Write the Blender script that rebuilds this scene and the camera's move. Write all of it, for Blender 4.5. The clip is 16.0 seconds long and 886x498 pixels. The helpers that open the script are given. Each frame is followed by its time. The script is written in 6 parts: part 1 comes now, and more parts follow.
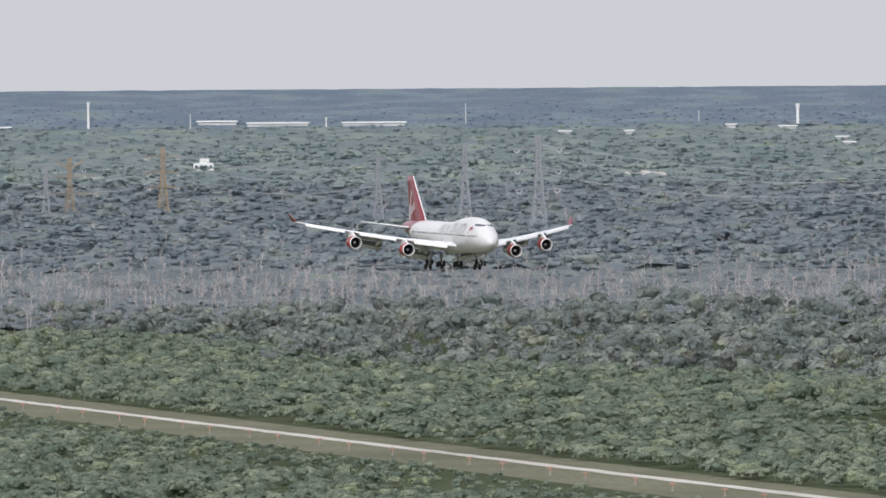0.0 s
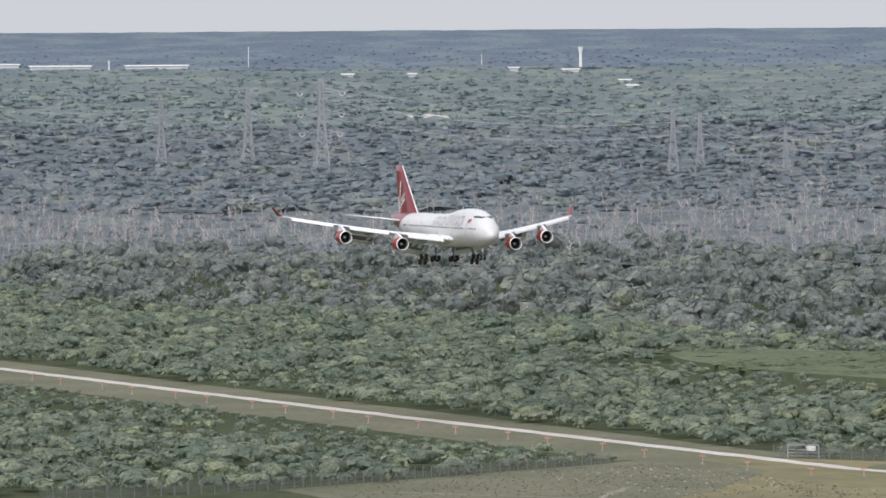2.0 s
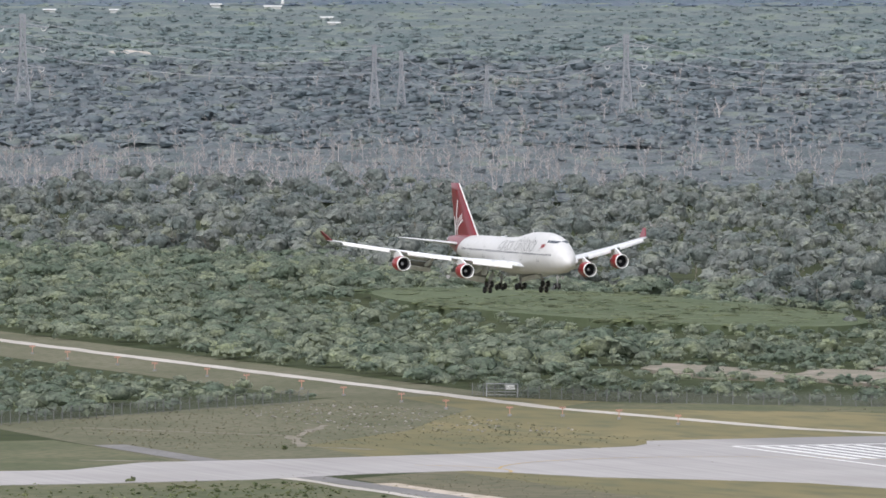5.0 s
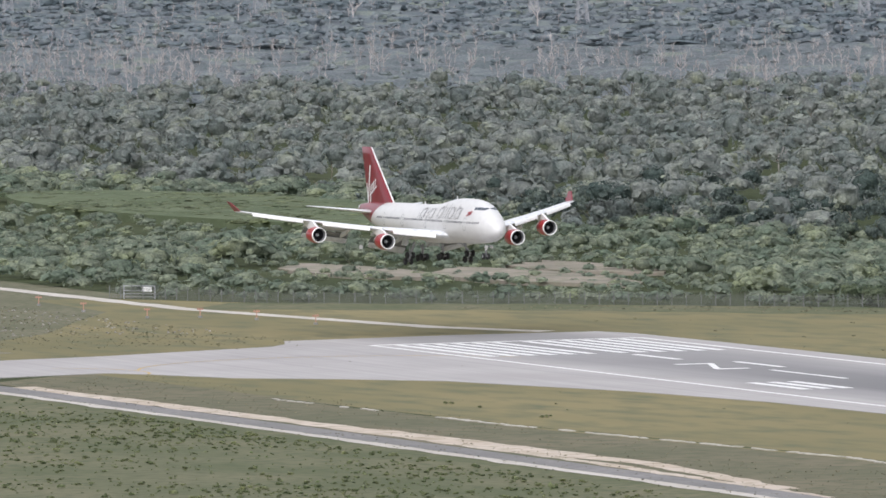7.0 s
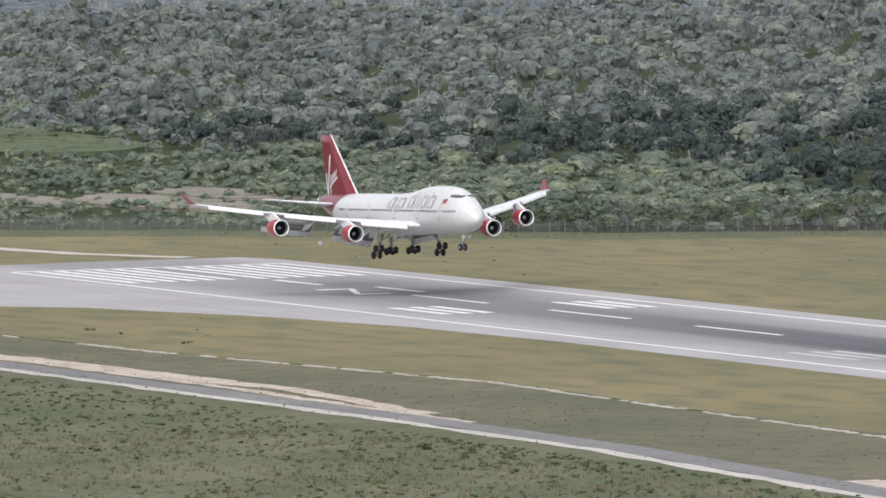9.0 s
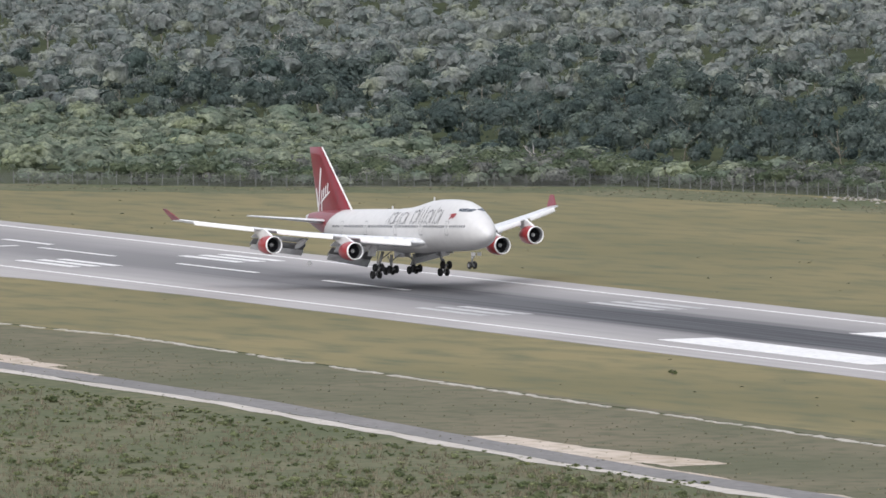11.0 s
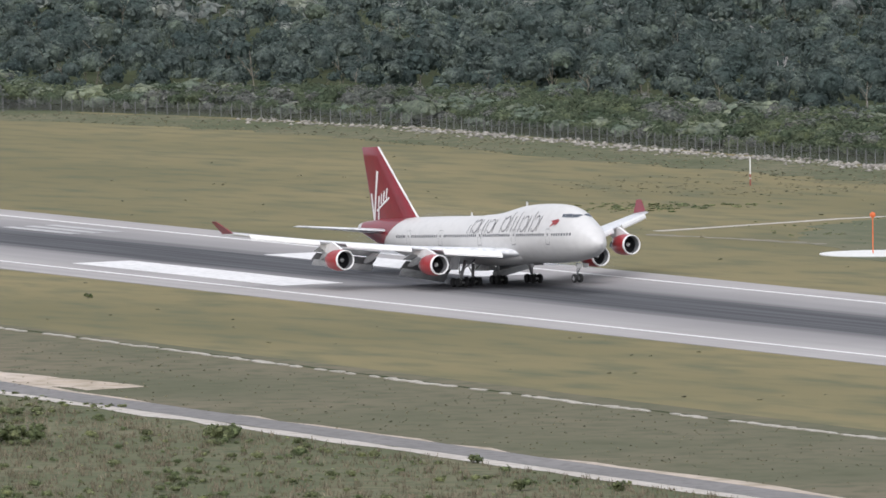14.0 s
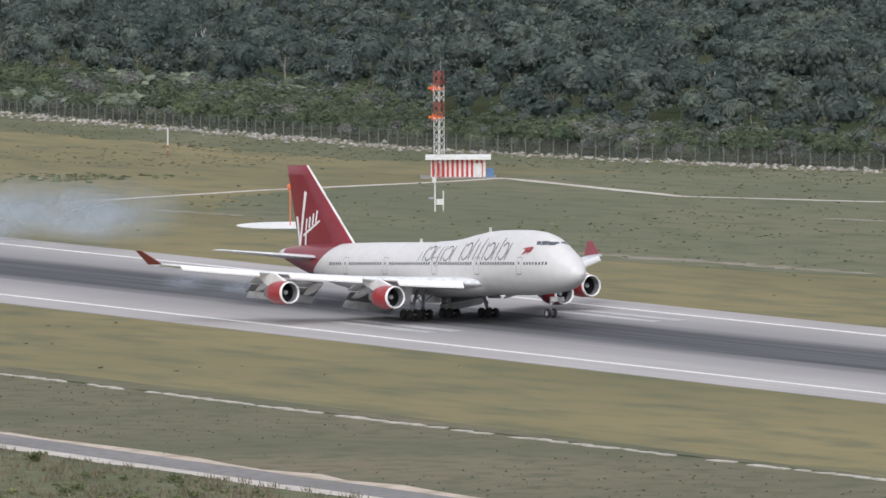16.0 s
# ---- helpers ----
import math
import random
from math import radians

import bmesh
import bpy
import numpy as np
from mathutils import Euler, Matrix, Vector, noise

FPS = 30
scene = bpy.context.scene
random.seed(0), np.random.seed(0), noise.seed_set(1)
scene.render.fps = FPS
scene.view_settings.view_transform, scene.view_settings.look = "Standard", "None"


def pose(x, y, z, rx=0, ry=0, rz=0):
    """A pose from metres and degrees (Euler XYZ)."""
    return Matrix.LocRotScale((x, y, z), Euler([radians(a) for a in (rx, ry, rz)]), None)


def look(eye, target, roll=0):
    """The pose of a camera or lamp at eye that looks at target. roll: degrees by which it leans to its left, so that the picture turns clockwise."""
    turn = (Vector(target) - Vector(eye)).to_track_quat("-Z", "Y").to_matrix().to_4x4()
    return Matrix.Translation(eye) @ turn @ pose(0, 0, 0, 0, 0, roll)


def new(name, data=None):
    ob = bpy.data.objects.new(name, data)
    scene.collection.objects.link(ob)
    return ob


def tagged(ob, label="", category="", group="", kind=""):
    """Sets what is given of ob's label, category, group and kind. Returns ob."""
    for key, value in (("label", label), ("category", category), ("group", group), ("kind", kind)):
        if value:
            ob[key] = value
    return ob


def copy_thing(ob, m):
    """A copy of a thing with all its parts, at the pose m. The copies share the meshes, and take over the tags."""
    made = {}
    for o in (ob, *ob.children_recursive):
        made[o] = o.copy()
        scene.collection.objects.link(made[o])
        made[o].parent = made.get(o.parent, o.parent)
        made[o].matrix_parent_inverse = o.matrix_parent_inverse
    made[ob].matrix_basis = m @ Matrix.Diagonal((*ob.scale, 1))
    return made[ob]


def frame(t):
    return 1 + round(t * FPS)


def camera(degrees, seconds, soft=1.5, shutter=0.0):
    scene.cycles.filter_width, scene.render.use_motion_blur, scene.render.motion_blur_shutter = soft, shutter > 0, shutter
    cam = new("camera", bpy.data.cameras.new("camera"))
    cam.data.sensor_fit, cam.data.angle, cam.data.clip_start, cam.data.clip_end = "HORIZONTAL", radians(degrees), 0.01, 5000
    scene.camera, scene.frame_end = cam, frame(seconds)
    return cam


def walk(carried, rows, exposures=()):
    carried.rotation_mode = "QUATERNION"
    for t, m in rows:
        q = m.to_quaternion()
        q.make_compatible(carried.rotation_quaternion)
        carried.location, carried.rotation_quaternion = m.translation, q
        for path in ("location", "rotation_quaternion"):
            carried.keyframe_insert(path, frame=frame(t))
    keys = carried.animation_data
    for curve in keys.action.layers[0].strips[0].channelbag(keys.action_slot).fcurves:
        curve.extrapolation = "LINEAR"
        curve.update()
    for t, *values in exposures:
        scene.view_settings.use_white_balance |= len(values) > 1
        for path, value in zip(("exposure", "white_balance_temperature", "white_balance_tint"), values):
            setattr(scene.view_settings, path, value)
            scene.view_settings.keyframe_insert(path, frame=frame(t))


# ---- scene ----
# ---- camera: stands on a tower south of the runway and pans with the airliner ----
# World: x along the runway in the landing direction, y to the left of it, threshold at x = 0.
EYE_X, EYE_Y, EYE_Z = 1715.0, -681.0, 90.38
cam = camera(4.8246, 16.0, soft=1.6)
CAMERA = [
    (0.0, 73.491, -1.078, 0.404),
    (0.5, 73.317, -1.112, 0.451),
    (1.0, 72.733, -1.203, 0.596),
    (1.5, 72.441, -1.283, 0.486),
    (2.0, 72.308, -1.395, 0.401),
    (2.5, 72.011, -1.271, 0.329),
    (3.0, 71.748, -1.401, 0.181),
    (5.5, 70.265, -1.846, 0.130),
    (6.0, 69.725, -2.017, 0.540),
    (6.5, 69.149, -2.189, 0.839),
    (7.0, 68.682, -2.291, 0.552),
    (7.5, 68.305, -2.414, 0.579),
    (8.0, 67.892, -2.529, 0.480),
    (8.5, 67.257, -2.592, 0.620),
    (9.0, 66.715, -2.717, 0.712),
    (9.5, 66.105, -2.667, 0.442),
    (12.0, 63.787, -3.173, 0.515),
    (12.5, 63.179, -3.156, 0.684),
    (13.0, 62.445, -3.204, 0.660),
    (13.5, 61.929, -3.323, 0.829),
    (14.0, 61.488, -3.430, 0.713),
    (14.5, 60.684, -3.467, 0.765),
    (15.0, 59.927, -3.536, 0.504),
    (15.5, 59.051, -3.600, 0.430),
    (16.0, 58.336, -3.614, 0.247),
]
PLANE = [
    (0.0, -520.92, -16.71, 43.80, -1.22, 0.42, 0.02),
    (0.5, -486.84, -15.49, 41.81, -1.36, 0.87, -0.13),
    (1.0, -452.31, -14.11, 39.71, -1.16, 0.71, -0.12),
    (1.5, -417.49, -12.70, 37.60, -0.85, 0.36, -0.04),
    (2.0, -382.51, -11.48, 35.41, -0.57, -0.02, 0.03),
    (2.5, -347.30, -9.97, 33.43, -0.35, -0.28, 0.09),
    (3.0, -312.14, -8.85, 31.23, -0.20, -0.40, 0.11),
    (5.5, -137.17, -4.44, 20.87, 0.15, -0.11, 0.08),
    (6.0, -102.20, -3.48, 18.64, 0.24, -0.14, 0.07),
    (6.5, -67.20, -2.39, 16.57, 0.32, -0.25, 0.06),
    (7.0, -32.22, -1.33, 14.68, 0.41, -0.43, 0.02),
    (7.5, 2.80, -0.22, 13.01, 0.48, -0.67, -0.03),
    (8.0, 37.83, 0.80, 11.29, 0.53, -0.96, -0.11),
    (8.5, 72.92, 1.78, 9.69, 0.57, -1.26, -0.22),
    (9.0, 108.06, 2.68, 8.09, 0.58, -1.57, -0.35),
    (9.5, 143.35, 3.47, 6.65, 0.58, -1.84, -0.50),
    (12.0, 321.44, 4.92, 2.55, 0.69, -2.70, -1.00),
    (12.5, 357.56, 4.80, 2.19, 0.72, -2.78, -0.93),
    (13.0, 393.87, 4.58, 1.72, 0.72, -2.85, -0.79),
    (13.5, 430.23, 3.99, 1.33, 0.65, -2.91, -0.56),
    (14.0, 466.72, 3.24, 0.87, 0.47, -2.97, -0.28),
    (14.5, 503.46, 2.04, 0.87, 0.16, -2.87, 0.06),
    (15.0, 540.36, 0.89, 0.87, -0.27, -2.83, 0.41),
    (15.5, 577.18, -0.58, 0.87, -0.75, -2.82, 0.74),
    (16.0, 613.83, -2.36, 0.87, -1.15, -2.99, 1.03),
]
walk(cam, [(t, pose(EYE_X, EYE_Y, EYE_Z, 90 + pitch, lean, yaw)) for t, yaw, pitch, lean in CAMERA],
     exposures=((0.0, 0.57, 6300, 10), (3.0, 0.62, 6300, 10), (7.0, 0.63, 6300, 10), (9.5, 0.58, 6300, 10), (14.0, 0.5, 6300, 10), (16.0, 0.45, 6300, 10)))

# ---- world, sun, exposure ----
world = bpy.data.worlds.new("hazy_sky")
scene.world = world
world.use_nodes = True
wn = world.node_tree.nodes
wl = world.node_tree.links
sky = wn.new("ShaderNodeTexSky")
sky.sky_type = "NISHITA"
sky.sun_disc = False
sky.sun_elevation, sky.sun_rotation = radians(46), radians(128)
sky.air_density, sky.dust_density, sky.ozone_density = 1.0, 6.0, 1.0
pale = wn.new("ShaderNodeMix")
pale.data_type = "RGBA"
pale.inputs[0].default_value = 0.72
pale.inputs[7].default_value = (5.72, 5.76, 5.98, 1)
wl.new(sky.outputs[0], pale.inputs[6])
wl.new(pale.outputs[2], wn["Background"].inputs[0])
wn["Background"].inputs[1].default_value = 0.10
sun = new("sun", bpy.data.lights.new("sun", "SUN"))
sun.data.energy, sun.data.angle, sun.data.color = 1.5, radians(64), (0.985, 0.985, 1.04)
sun.matrix_world = look((0, 0, 500), (-500 * math.sin(radians(128)) / math.tan(radians(46)), -500 * math.cos(radians(128)) / math.tan(radians(46)), 0))


# ---- materials ----
def nodes_of(name):
    m = bpy.data.materials.new(name)
    m.use_nodes = True
    return m, m.node_tree.nodes, m.node_tree.links, m.node_tree.nodes["Principled BSDF"]


def noise_node(nt, lk, scale, detail=4.0, stretch=None, kind="Object"):
    tc = nt.new("ShaderNodeTexCoord")
    src = tc.outputs[kind]
    if stretch:
        mp = nt.new("ShaderNodeMapping")
        mp.inputs["Scale"].default_value = stretch
        lk.new(src, mp.inputs["Vector"])
        src = mp.outputs["Vector"]
    n = nt.new("ShaderNodeTexNoise")
    n.inputs["Scale"].default_value, n.inputs["Detail"].default_value = scale, detail
    lk.new(src, n.inputs["Vector"])
    return n.outputs["Fac"]


def ramp(nt, lk, fac, stops):
    r = nt.new("ShaderNodeValToRGB")
    while len(r.color_ramp.elements) < len(stops):
        r.color_ramp.elements.new(0.5)
    for e, (p, c) in zip(r.color_ramp.elements, stops):
        e.position, e.color = p, (*c, 1)
    lk.new(fac, r.inputs["Fac"])
    return r.outputs["Color"]


def mix(nt, lk, fac, a, b, how="MIX"):
    m = nt.new("ShaderNodeMix")
    m.data_type, m.blend_type = "RGBA", how
    for sock, v in ((m.inputs[0], fac), (m.inputs[6], a), (m.inputs[7], b)):
        if isinstance(v, (int, float)):
            sock.default_value = v
        elif isinstance(v, tuple):
            sock.default_value = (*v, 1)
        else:
            lk.new(v, sock)
    return m.outputs[2]


def surface(name, a, b, big=0.02, small=0.6, c=None, rough=0.8, metal=0.0, bump=0.0, stretch=None, island=0.0, coat=0.0):
    """Two colours mixed by a broad noise, a third by a fine one; island varies piece by piece."""
    m, nt, lk, bs = nodes_of(name)
    broad = ramp(nt, lk, noise_node(nt, lk, big, 5, stretch), [(0.35, a), (0.65, b)])
    fine = noise_node(nt, lk, small, 6, stretch)
    col = mix(nt, lk, ramp(nt, lk, fine, [(0.45, (0, 0, 0)), (0.75, (1, 1, 1))]), broad, c or tuple(x * 0.7 for x in a))
    if island:
        g = nt.new("ShaderNodeNewGeometry")
        k = ramp(nt, lk, g.outputs["Random Per Island"], [(0.0, (1 - island,) * 3), (1.0, (1 + island,) * 3)])
        col = mix(nt, lk, 1.0, col, k, "MULTIPLY")
    lk.new(col, bs.inputs["Base Color"])
    bs.inputs["Roughness"].default_value, bs.inputs["Metallic"].default_value = rough, metal
    bs.inputs["Coat Weight"].default_value = coat
    if rough > 0.84:
        bs.inputs["Specular IOR Level"].default_value = 0.1
    if bump:
        bp = nt.new("ShaderNodeBump")
        bp.inputs["Strength"].default_value, bp.inputs["Distance"].default_value = bump, 0.1
        lk.new(fine, bp.inputs["Height"])
        lk.new(bp.outputs[0], bs.inputs["Normal"])
    return m

SCRUB_SOIL = surface("scrub_soil", (0.045, 0.058, 0.026), (0.07, 0.08, 0.04), 0.012, 0.12, (0.035, 0.045, 0.022), 0.95)
MOWN = surface("mown_grass", (0.168, 0.154, 0.084), (0.238, 0.204, 0.11), 0.017, 0.16, (0.122, 0.128, 0.08), 0.95, stretch=(0.4, 1, 1))
ROUGH_GRASS = surface("rough_grass", (0.122, 0.124, 0.08), (0.178, 0.158, 0.11), 0.02, 0.25, (0.1, 0.105, 0.066), 0.95)
GREEN_GRASS = surface("green_rough_grass", (0.108, 0.12, 0.068), (0.168, 0.16, 0.102), 0.04, 0.4, (0.08, 0.095, 0.055), 0.95)
STONY = surface("stony_ground", (0.13, 0.13, 0.085), (0.18, 0.17, 0.12), 0.03, 0.5, (0.09, 0.1, 0.055), 0.95)
SAND = surface("pale_sand", (0.46, 0.385, 0.31), (0.56, 0.49, 0.42), 0.06, 0.3, (0.3, 0.26, 0.19), 0.95)
CHALK = surface("limestone_track", (0.48, 0.445, 0.4), (0.57, 0.535, 0.49), 0.05, 0.5, (0.4, 0.365, 0.32), 0.95)
BARE = surface("bare_stony_sand", (0.22, 0.2, 0.165), (0.31, 0.275, 0.23), 0.08, 0.35, (0.16, 0.16, 0.1), 0.95)
ROAD = surface("worn_asphalt", (0.2, 0.195, 0.19), (0.25, 0.24, 0.235), 0.05, 0.7, (0.17, 0.165, 0.16), 0.9)
SWAMP = surface("reed_marsh", (0.1, 0.126, 0.074), (0.13, 0.155, 0.092), 0.03, 0.3, (0.085, 0.105, 0.055), 0.95)
PAINT = surface("white_runway_paint", (0.73, 0.72, 0.71), (0.8, 0.79, 0.78), 0.1, 0.8, (0.58, 0.57, 0.56), 0.7)
YELLOW = surface("yellow_runway_paint", (0.45, 0.3, 0.08), (0.5, 0.34, 0.1), 0.1, 0.8, (0.35, 0.28, 0.15), 0.7)


WORN_PAINT = surface("worn_runway_paint", (0.4, 0.395, 0.395), (0.58, 0.575, 0.57), 0.25, 1.0, (0.3, 0.3, 0.3), 0.8, stretch=(0.15, 1.2, 1))


def runway_material():
    """Pale worn asphalt; a broad belt of tyre rubber runs along the middle."""
    m, nt, lk, bs = nodes_of("runway_asphalt")
    base = ramp(nt, lk, noise_node(nt, lk, 0.03, 5), [(0.35, (0.365, 0.346, 0.337)), (0.65, (0.425, 0.405, 0.396))])
    streak = noise_node(nt, lk, 1.0, 5, (0.012, 0.55, 1))
    base = mix(nt, lk, ramp(nt, lk, streak, [(0.4, (0, 0, 0)), (0.8, (0.5, 0.5, 0.5))]), base, (0.25, 0.245, 0.245))
    tc = nt.new("ShaderNodeTexCoord")
    sx = nt.new("ShaderNodeSeparateXYZ")
    lk.new(tc.outputs["Object"], sx.inputs[0])
    d = nt.new("ShaderNodeMath")
    d.operation = "SUBTRACT"
    lk.new(sx.outputs["Y"], d.inputs[0])
    d.inputs[1].default_value = 1.5
    ab = nt.new("ShaderNodeMath")
    ab.operation = "ABSOLUTE"
    lk.new(d.outputs[0], ab.inputs[0])
    # wobble the belt's edge
    w = nt.new("ShaderNodeMath")
    w.operation = "MULTIPLY_ADD"
    lk.new(streak, w.inputs[0])
    w.inputs[1].default_value = 5.0
    lk.new(ab.outputs[0], w.inputs[2])
    belt = nt.new("ShaderNodeMapRange")
    belt.inputs["From Min"].default_value, belt.inputs["From Max"].default_value = 15.4, 9.6
    lk.new(w.outputs[0], belt.inputs["Value"])
    along = nt.new("ShaderNodeMapRange")
    along.inputs["From Min"].default_value, along.inputs["From Max"].default_value = 40.0, 330.0
    lk.new(sx.outputs["X"], along.inputs["Value"])
    k = nt.new("ShaderNodeMath")
    k.operation = "MULTIPLY"
    lk.new(belt.outputs[0], k.inputs[0])
    lk.new(along.outputs[0], k.inputs[1])
    k2 = nt.new("ShaderNodeMath")
    k2.operation = "MULTIPLY"
    lk.new(k.outputs[0], k2.inputs[0])
    k2.inputs[1].default_value = 0.96
    inner = nt.new("ShaderNodeMapRange")
    inner.inputs["From Min"].default_value, inner.inputs["From Max"].default_value = 27.0, 17.0
    inner.inputs["To Max"].default_value = 0.6
    lk.new(w.outputs[0], inner.inputs["Value"])
    base = mix(nt, lk, inner.outputs[0], base, (0.215, 0.213, 0.216))
    col = mix(nt, lk, k2.outputs[0], base, ramp(nt, lk, streak, [(0.35, (0.062, 0.064, 0.07)), (0.65, (0.115, 0.117, 0.125))]))
    lk.new(col, bs.inputs["Base Color"])
    bs.inputs["Roughness"].default_value = 0.9
    bs.inputs["Specular IOR Level"].default_value = 0.1
    return m


RUNWAY = runway_material()


def leaf(name, a, b, c, island=0.3, big=0.12, fine=1.5, depth=0.45):
    """Leaves: hue drifts from tree to tree, leaf masses are mottled, and part of the light passes through them."""
    m, nt, lk, bs = nodes_of(name)
    olive = (b[0] * 1.03, b[1] * 1.03, b[2] * 0.88)
    grey = (a[0] * 1.06, a[1], a[2] * 1.02)
    hue = ramp(nt, lk, noise_node(nt, lk, big, 3), [(0.3, c), (0.42, a), (0.5, grey), (0.58, b), (0.7, olive)])
    mottle = noise_node(nt, lk, fine, 6)
    col = mix(nt, lk, 1.0, hue, ramp(nt, lk, mottle, [(0.33, (1 - depth, 1 - depth * 0.95, 1 - depth * 0.92)), (0.5, (1, 1, 1)), (0.68, (1 + depth, 1 + depth, 1 + depth * 0.8))]), "MULTIPLY")
    g = nt.new("ShaderNodeNewGeometry")
    col = mix(nt, lk, 1.0, col, ramp(nt, lk, g.outputs["Random Per Island"], [(0.0, (1 - island,) * 3), (1.0, (1 + island,) * 3)]), "MULTIPLY")
    lk.new(col, bs.inputs["Base Color"])
    bp = nt.new("ShaderNodeBump")
    bp.inputs["Strength"].default_value, bp.inputs["Distance"].default_value = depth * 1.3, 0.5 / fine
    lk.new(mottle, bp.inputs["Height"])
    lk.new(bp.outputs[0], bs.inputs["Normal"])
    bs.inputs["Roughness"].default_value = 0.75
    tl = nt.new("ShaderNodeBsdfTranslucent")
    lk.new(col, tl.inputs["Color"])
    lk.new(bp.outputs[0], tl.inputs["Normal"])
    mx = nt.new("ShaderNodeMixShader")
    mx.inputs[0].default_value = 0.5
    lk.new(bs.outputs[0], mx.inputs[1])
    lk.new(tl.outputs[0], mx.inputs[2])
    lk.new(mx.outputs[0], nt["Material Output"].inputs["Surface"])
    bs.inputs["Specular IOR Level"].default_value = 0.08
    return m


# Scrub green is lightened and blued a little to stand in for haze.
LOW_LEAF = leaf("scrub_leaves", (0.213, 0.260, 0.198), (0.318, 0.354, 0.263), (0.186, 0.235, 0.182), 0.16, 0.1, 1.8, 0.33)
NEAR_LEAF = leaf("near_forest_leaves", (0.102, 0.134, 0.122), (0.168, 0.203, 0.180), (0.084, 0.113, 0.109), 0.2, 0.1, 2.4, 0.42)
BUSH_LEAF = leaf("fence_bush_leaves", (0.112, 0.144, 0.091), (0.165, 0.196, 0.125), (0.087, 0.118, 0.080), 0.2, 0.15, 2.6, 0.42)
SILVER_LEAF = leaf("silvery_bush_leaves", (0.168, 0.184, 0.164), (0.240, 0.248, 0.229), (0.136, 0.152, 0.123), 0.25, 0.2, 2.4, 0.45)
REED = leaf("reed_leaves", (0.185, 0.22, 0.135), (0.225, 0.255, 0.155), (0.16, 0.2, 0.125), 0.12, 0.05, 1.2, 0.2)
# The farther forest repeats the near leaves in a paler tone, as painted haze.
HAZED_TALL_LEAF = leaf("forest_leaves", (0.240, 0.272, 0.255), (0.326, 0.350, 0.319), (0.210, 0.241, 0.235), 0.14, 0.09, 1.5, 0.3)
# Haze is painted into these far leaves: lighter, bluer, less mottled.
HAZED_DARK_LEAF = leaf("hazed_forest_leaves", (0.251, 0.296, 0.316), (0.325, 0.365, 0.373), (0.227, 0.272, 0.297), 0.1, 0.05, 0.9, 0.12)
HAZED_MID_LEAF = leaf("haze_paled_forest_leaves", (0.279, 0.342, 0.342), (0.355, 0.413, 0.398), (0.251, 0.314, 0.323), 0.1, 0.04, 0.8, 0.14)
HAZED_FAR_LEAF = leaf("hazed_far_forest_leaves", (0.241, 0.306, 0.371), (0.301, 0.366, 0.427), (0.219, 0.282, 0.355), 0.06, 0.03, 0.5, 0.15)
# Brush colour is shifted to blue-grey, standing in for haze over the belt.
DEAD_BRUSH = leaf("haze_grey_brush", (0.244, 0.280, 0.292), (0.308, 0.345, 0.364), (0.205, 0.245, 0.259), 0.12, 0.06, 1.0, 0.25)
GREY_WOOD = surface("bleached_dead_wood", (0.46, 0.425, 0.41), (0.55, 0.515, 0.5), 0.05, 0.6, (0.3, 0.28, 0.265), 0.9, island=0.25)
BARK = surface("pale_bark", (0.2, 0.18, 0.14), (0.3, 0.28, 0.23), 0.2, 1.5, (0.12, 0.11, 0.09), 0.9, island=0.3)
STEEL = surface("galvanised_steel", (0.36, 0.37, 0.39), (0.44, 0.45, 0.47), 0.2, 2, (0.36, 0.37, 0.38), 0.6, 0.2)
RUST = surface("ochre_painted_steel", (0.36, 0.29, 0.2), (0.4, 0.32, 0.23), 0.2, 2, (0.3, 0.25, 0.18), 0.7)
OLD_CONCRETE = surface("weathered_drain_concrete", (0.4, 0.375, 0.33), (0.5, 0.47, 0.42), 0.3, 2, (0.32, 0.3, 0.25), 0.95)
FENCE_GREY = surface("dull_fence_grey", (0.17, 0.175, 0.17), (0.22, 0.225, 0.22), 0.5, 3, (0.14, 0.145, 0.14), 0.8)
CONCRETE = surface("grey_concrete", (0.26, 0.26, 0.25), (0.32, 0.32, 0.31), 0.5, 3, (0.3, 0.29, 0.27), 0.9)
WALL_WHITE = surface("white_wall_paint", (0.72, 0.72, 0.7), (0.78, 0.78, 0.76), 0.3, 2, (0.6, 0.6, 0.57), 0.7)
FADED_ORANGE = surface("faded_orange_paint", (0.5, 0.27, 0.2), (0.56, 0.32, 0.24), 0.5, 3, (0.45, 0.26, 0.2), 0.7)
ORANGE = surface("orange_marker_paint", (0.75, 0.16, 0.04), (0.8, 0.2, 0.06), 0.5, 3, (0.6, 0.13, 0.05), 0.6)
RED_PAINT = surface("red_paint", (0.55, 0.05, 0.05), (0.6, 0.07, 0.06), 0.5, 3, (0.45, 0.05, 0.05), 0.6)
STONE = surface("grey_limestone", (0.28, 0.265, 0.24), (0.4, 0.375, 0.34), 0.3, 1.5, (0.25, 0.24, 0.2), 0.95, island=0.3)
GLASS_DARK = surface("dark_cockpit_glass", (0.09, 0.105, 0.13), (0.11, 0.125, 0.15), 1, 4, (0.06, 0.065, 0.075), 0.08)
FUSE_WHITE = surface("white_aircraft_paint", (0.62, 0.612, 0.6), (0.655, 0.646, 0.633), 0.15, 0.9, (0.59, 0.582, 0.57), 0.4, coat=0.2)
WING_GREY = surface("light_grey_wing_paint", (0.7, 0.71, 0.72), (0.75, 0.76, 0.77), 0.3, 1.2, (0.5, 0.51, 0.52), 0.35)
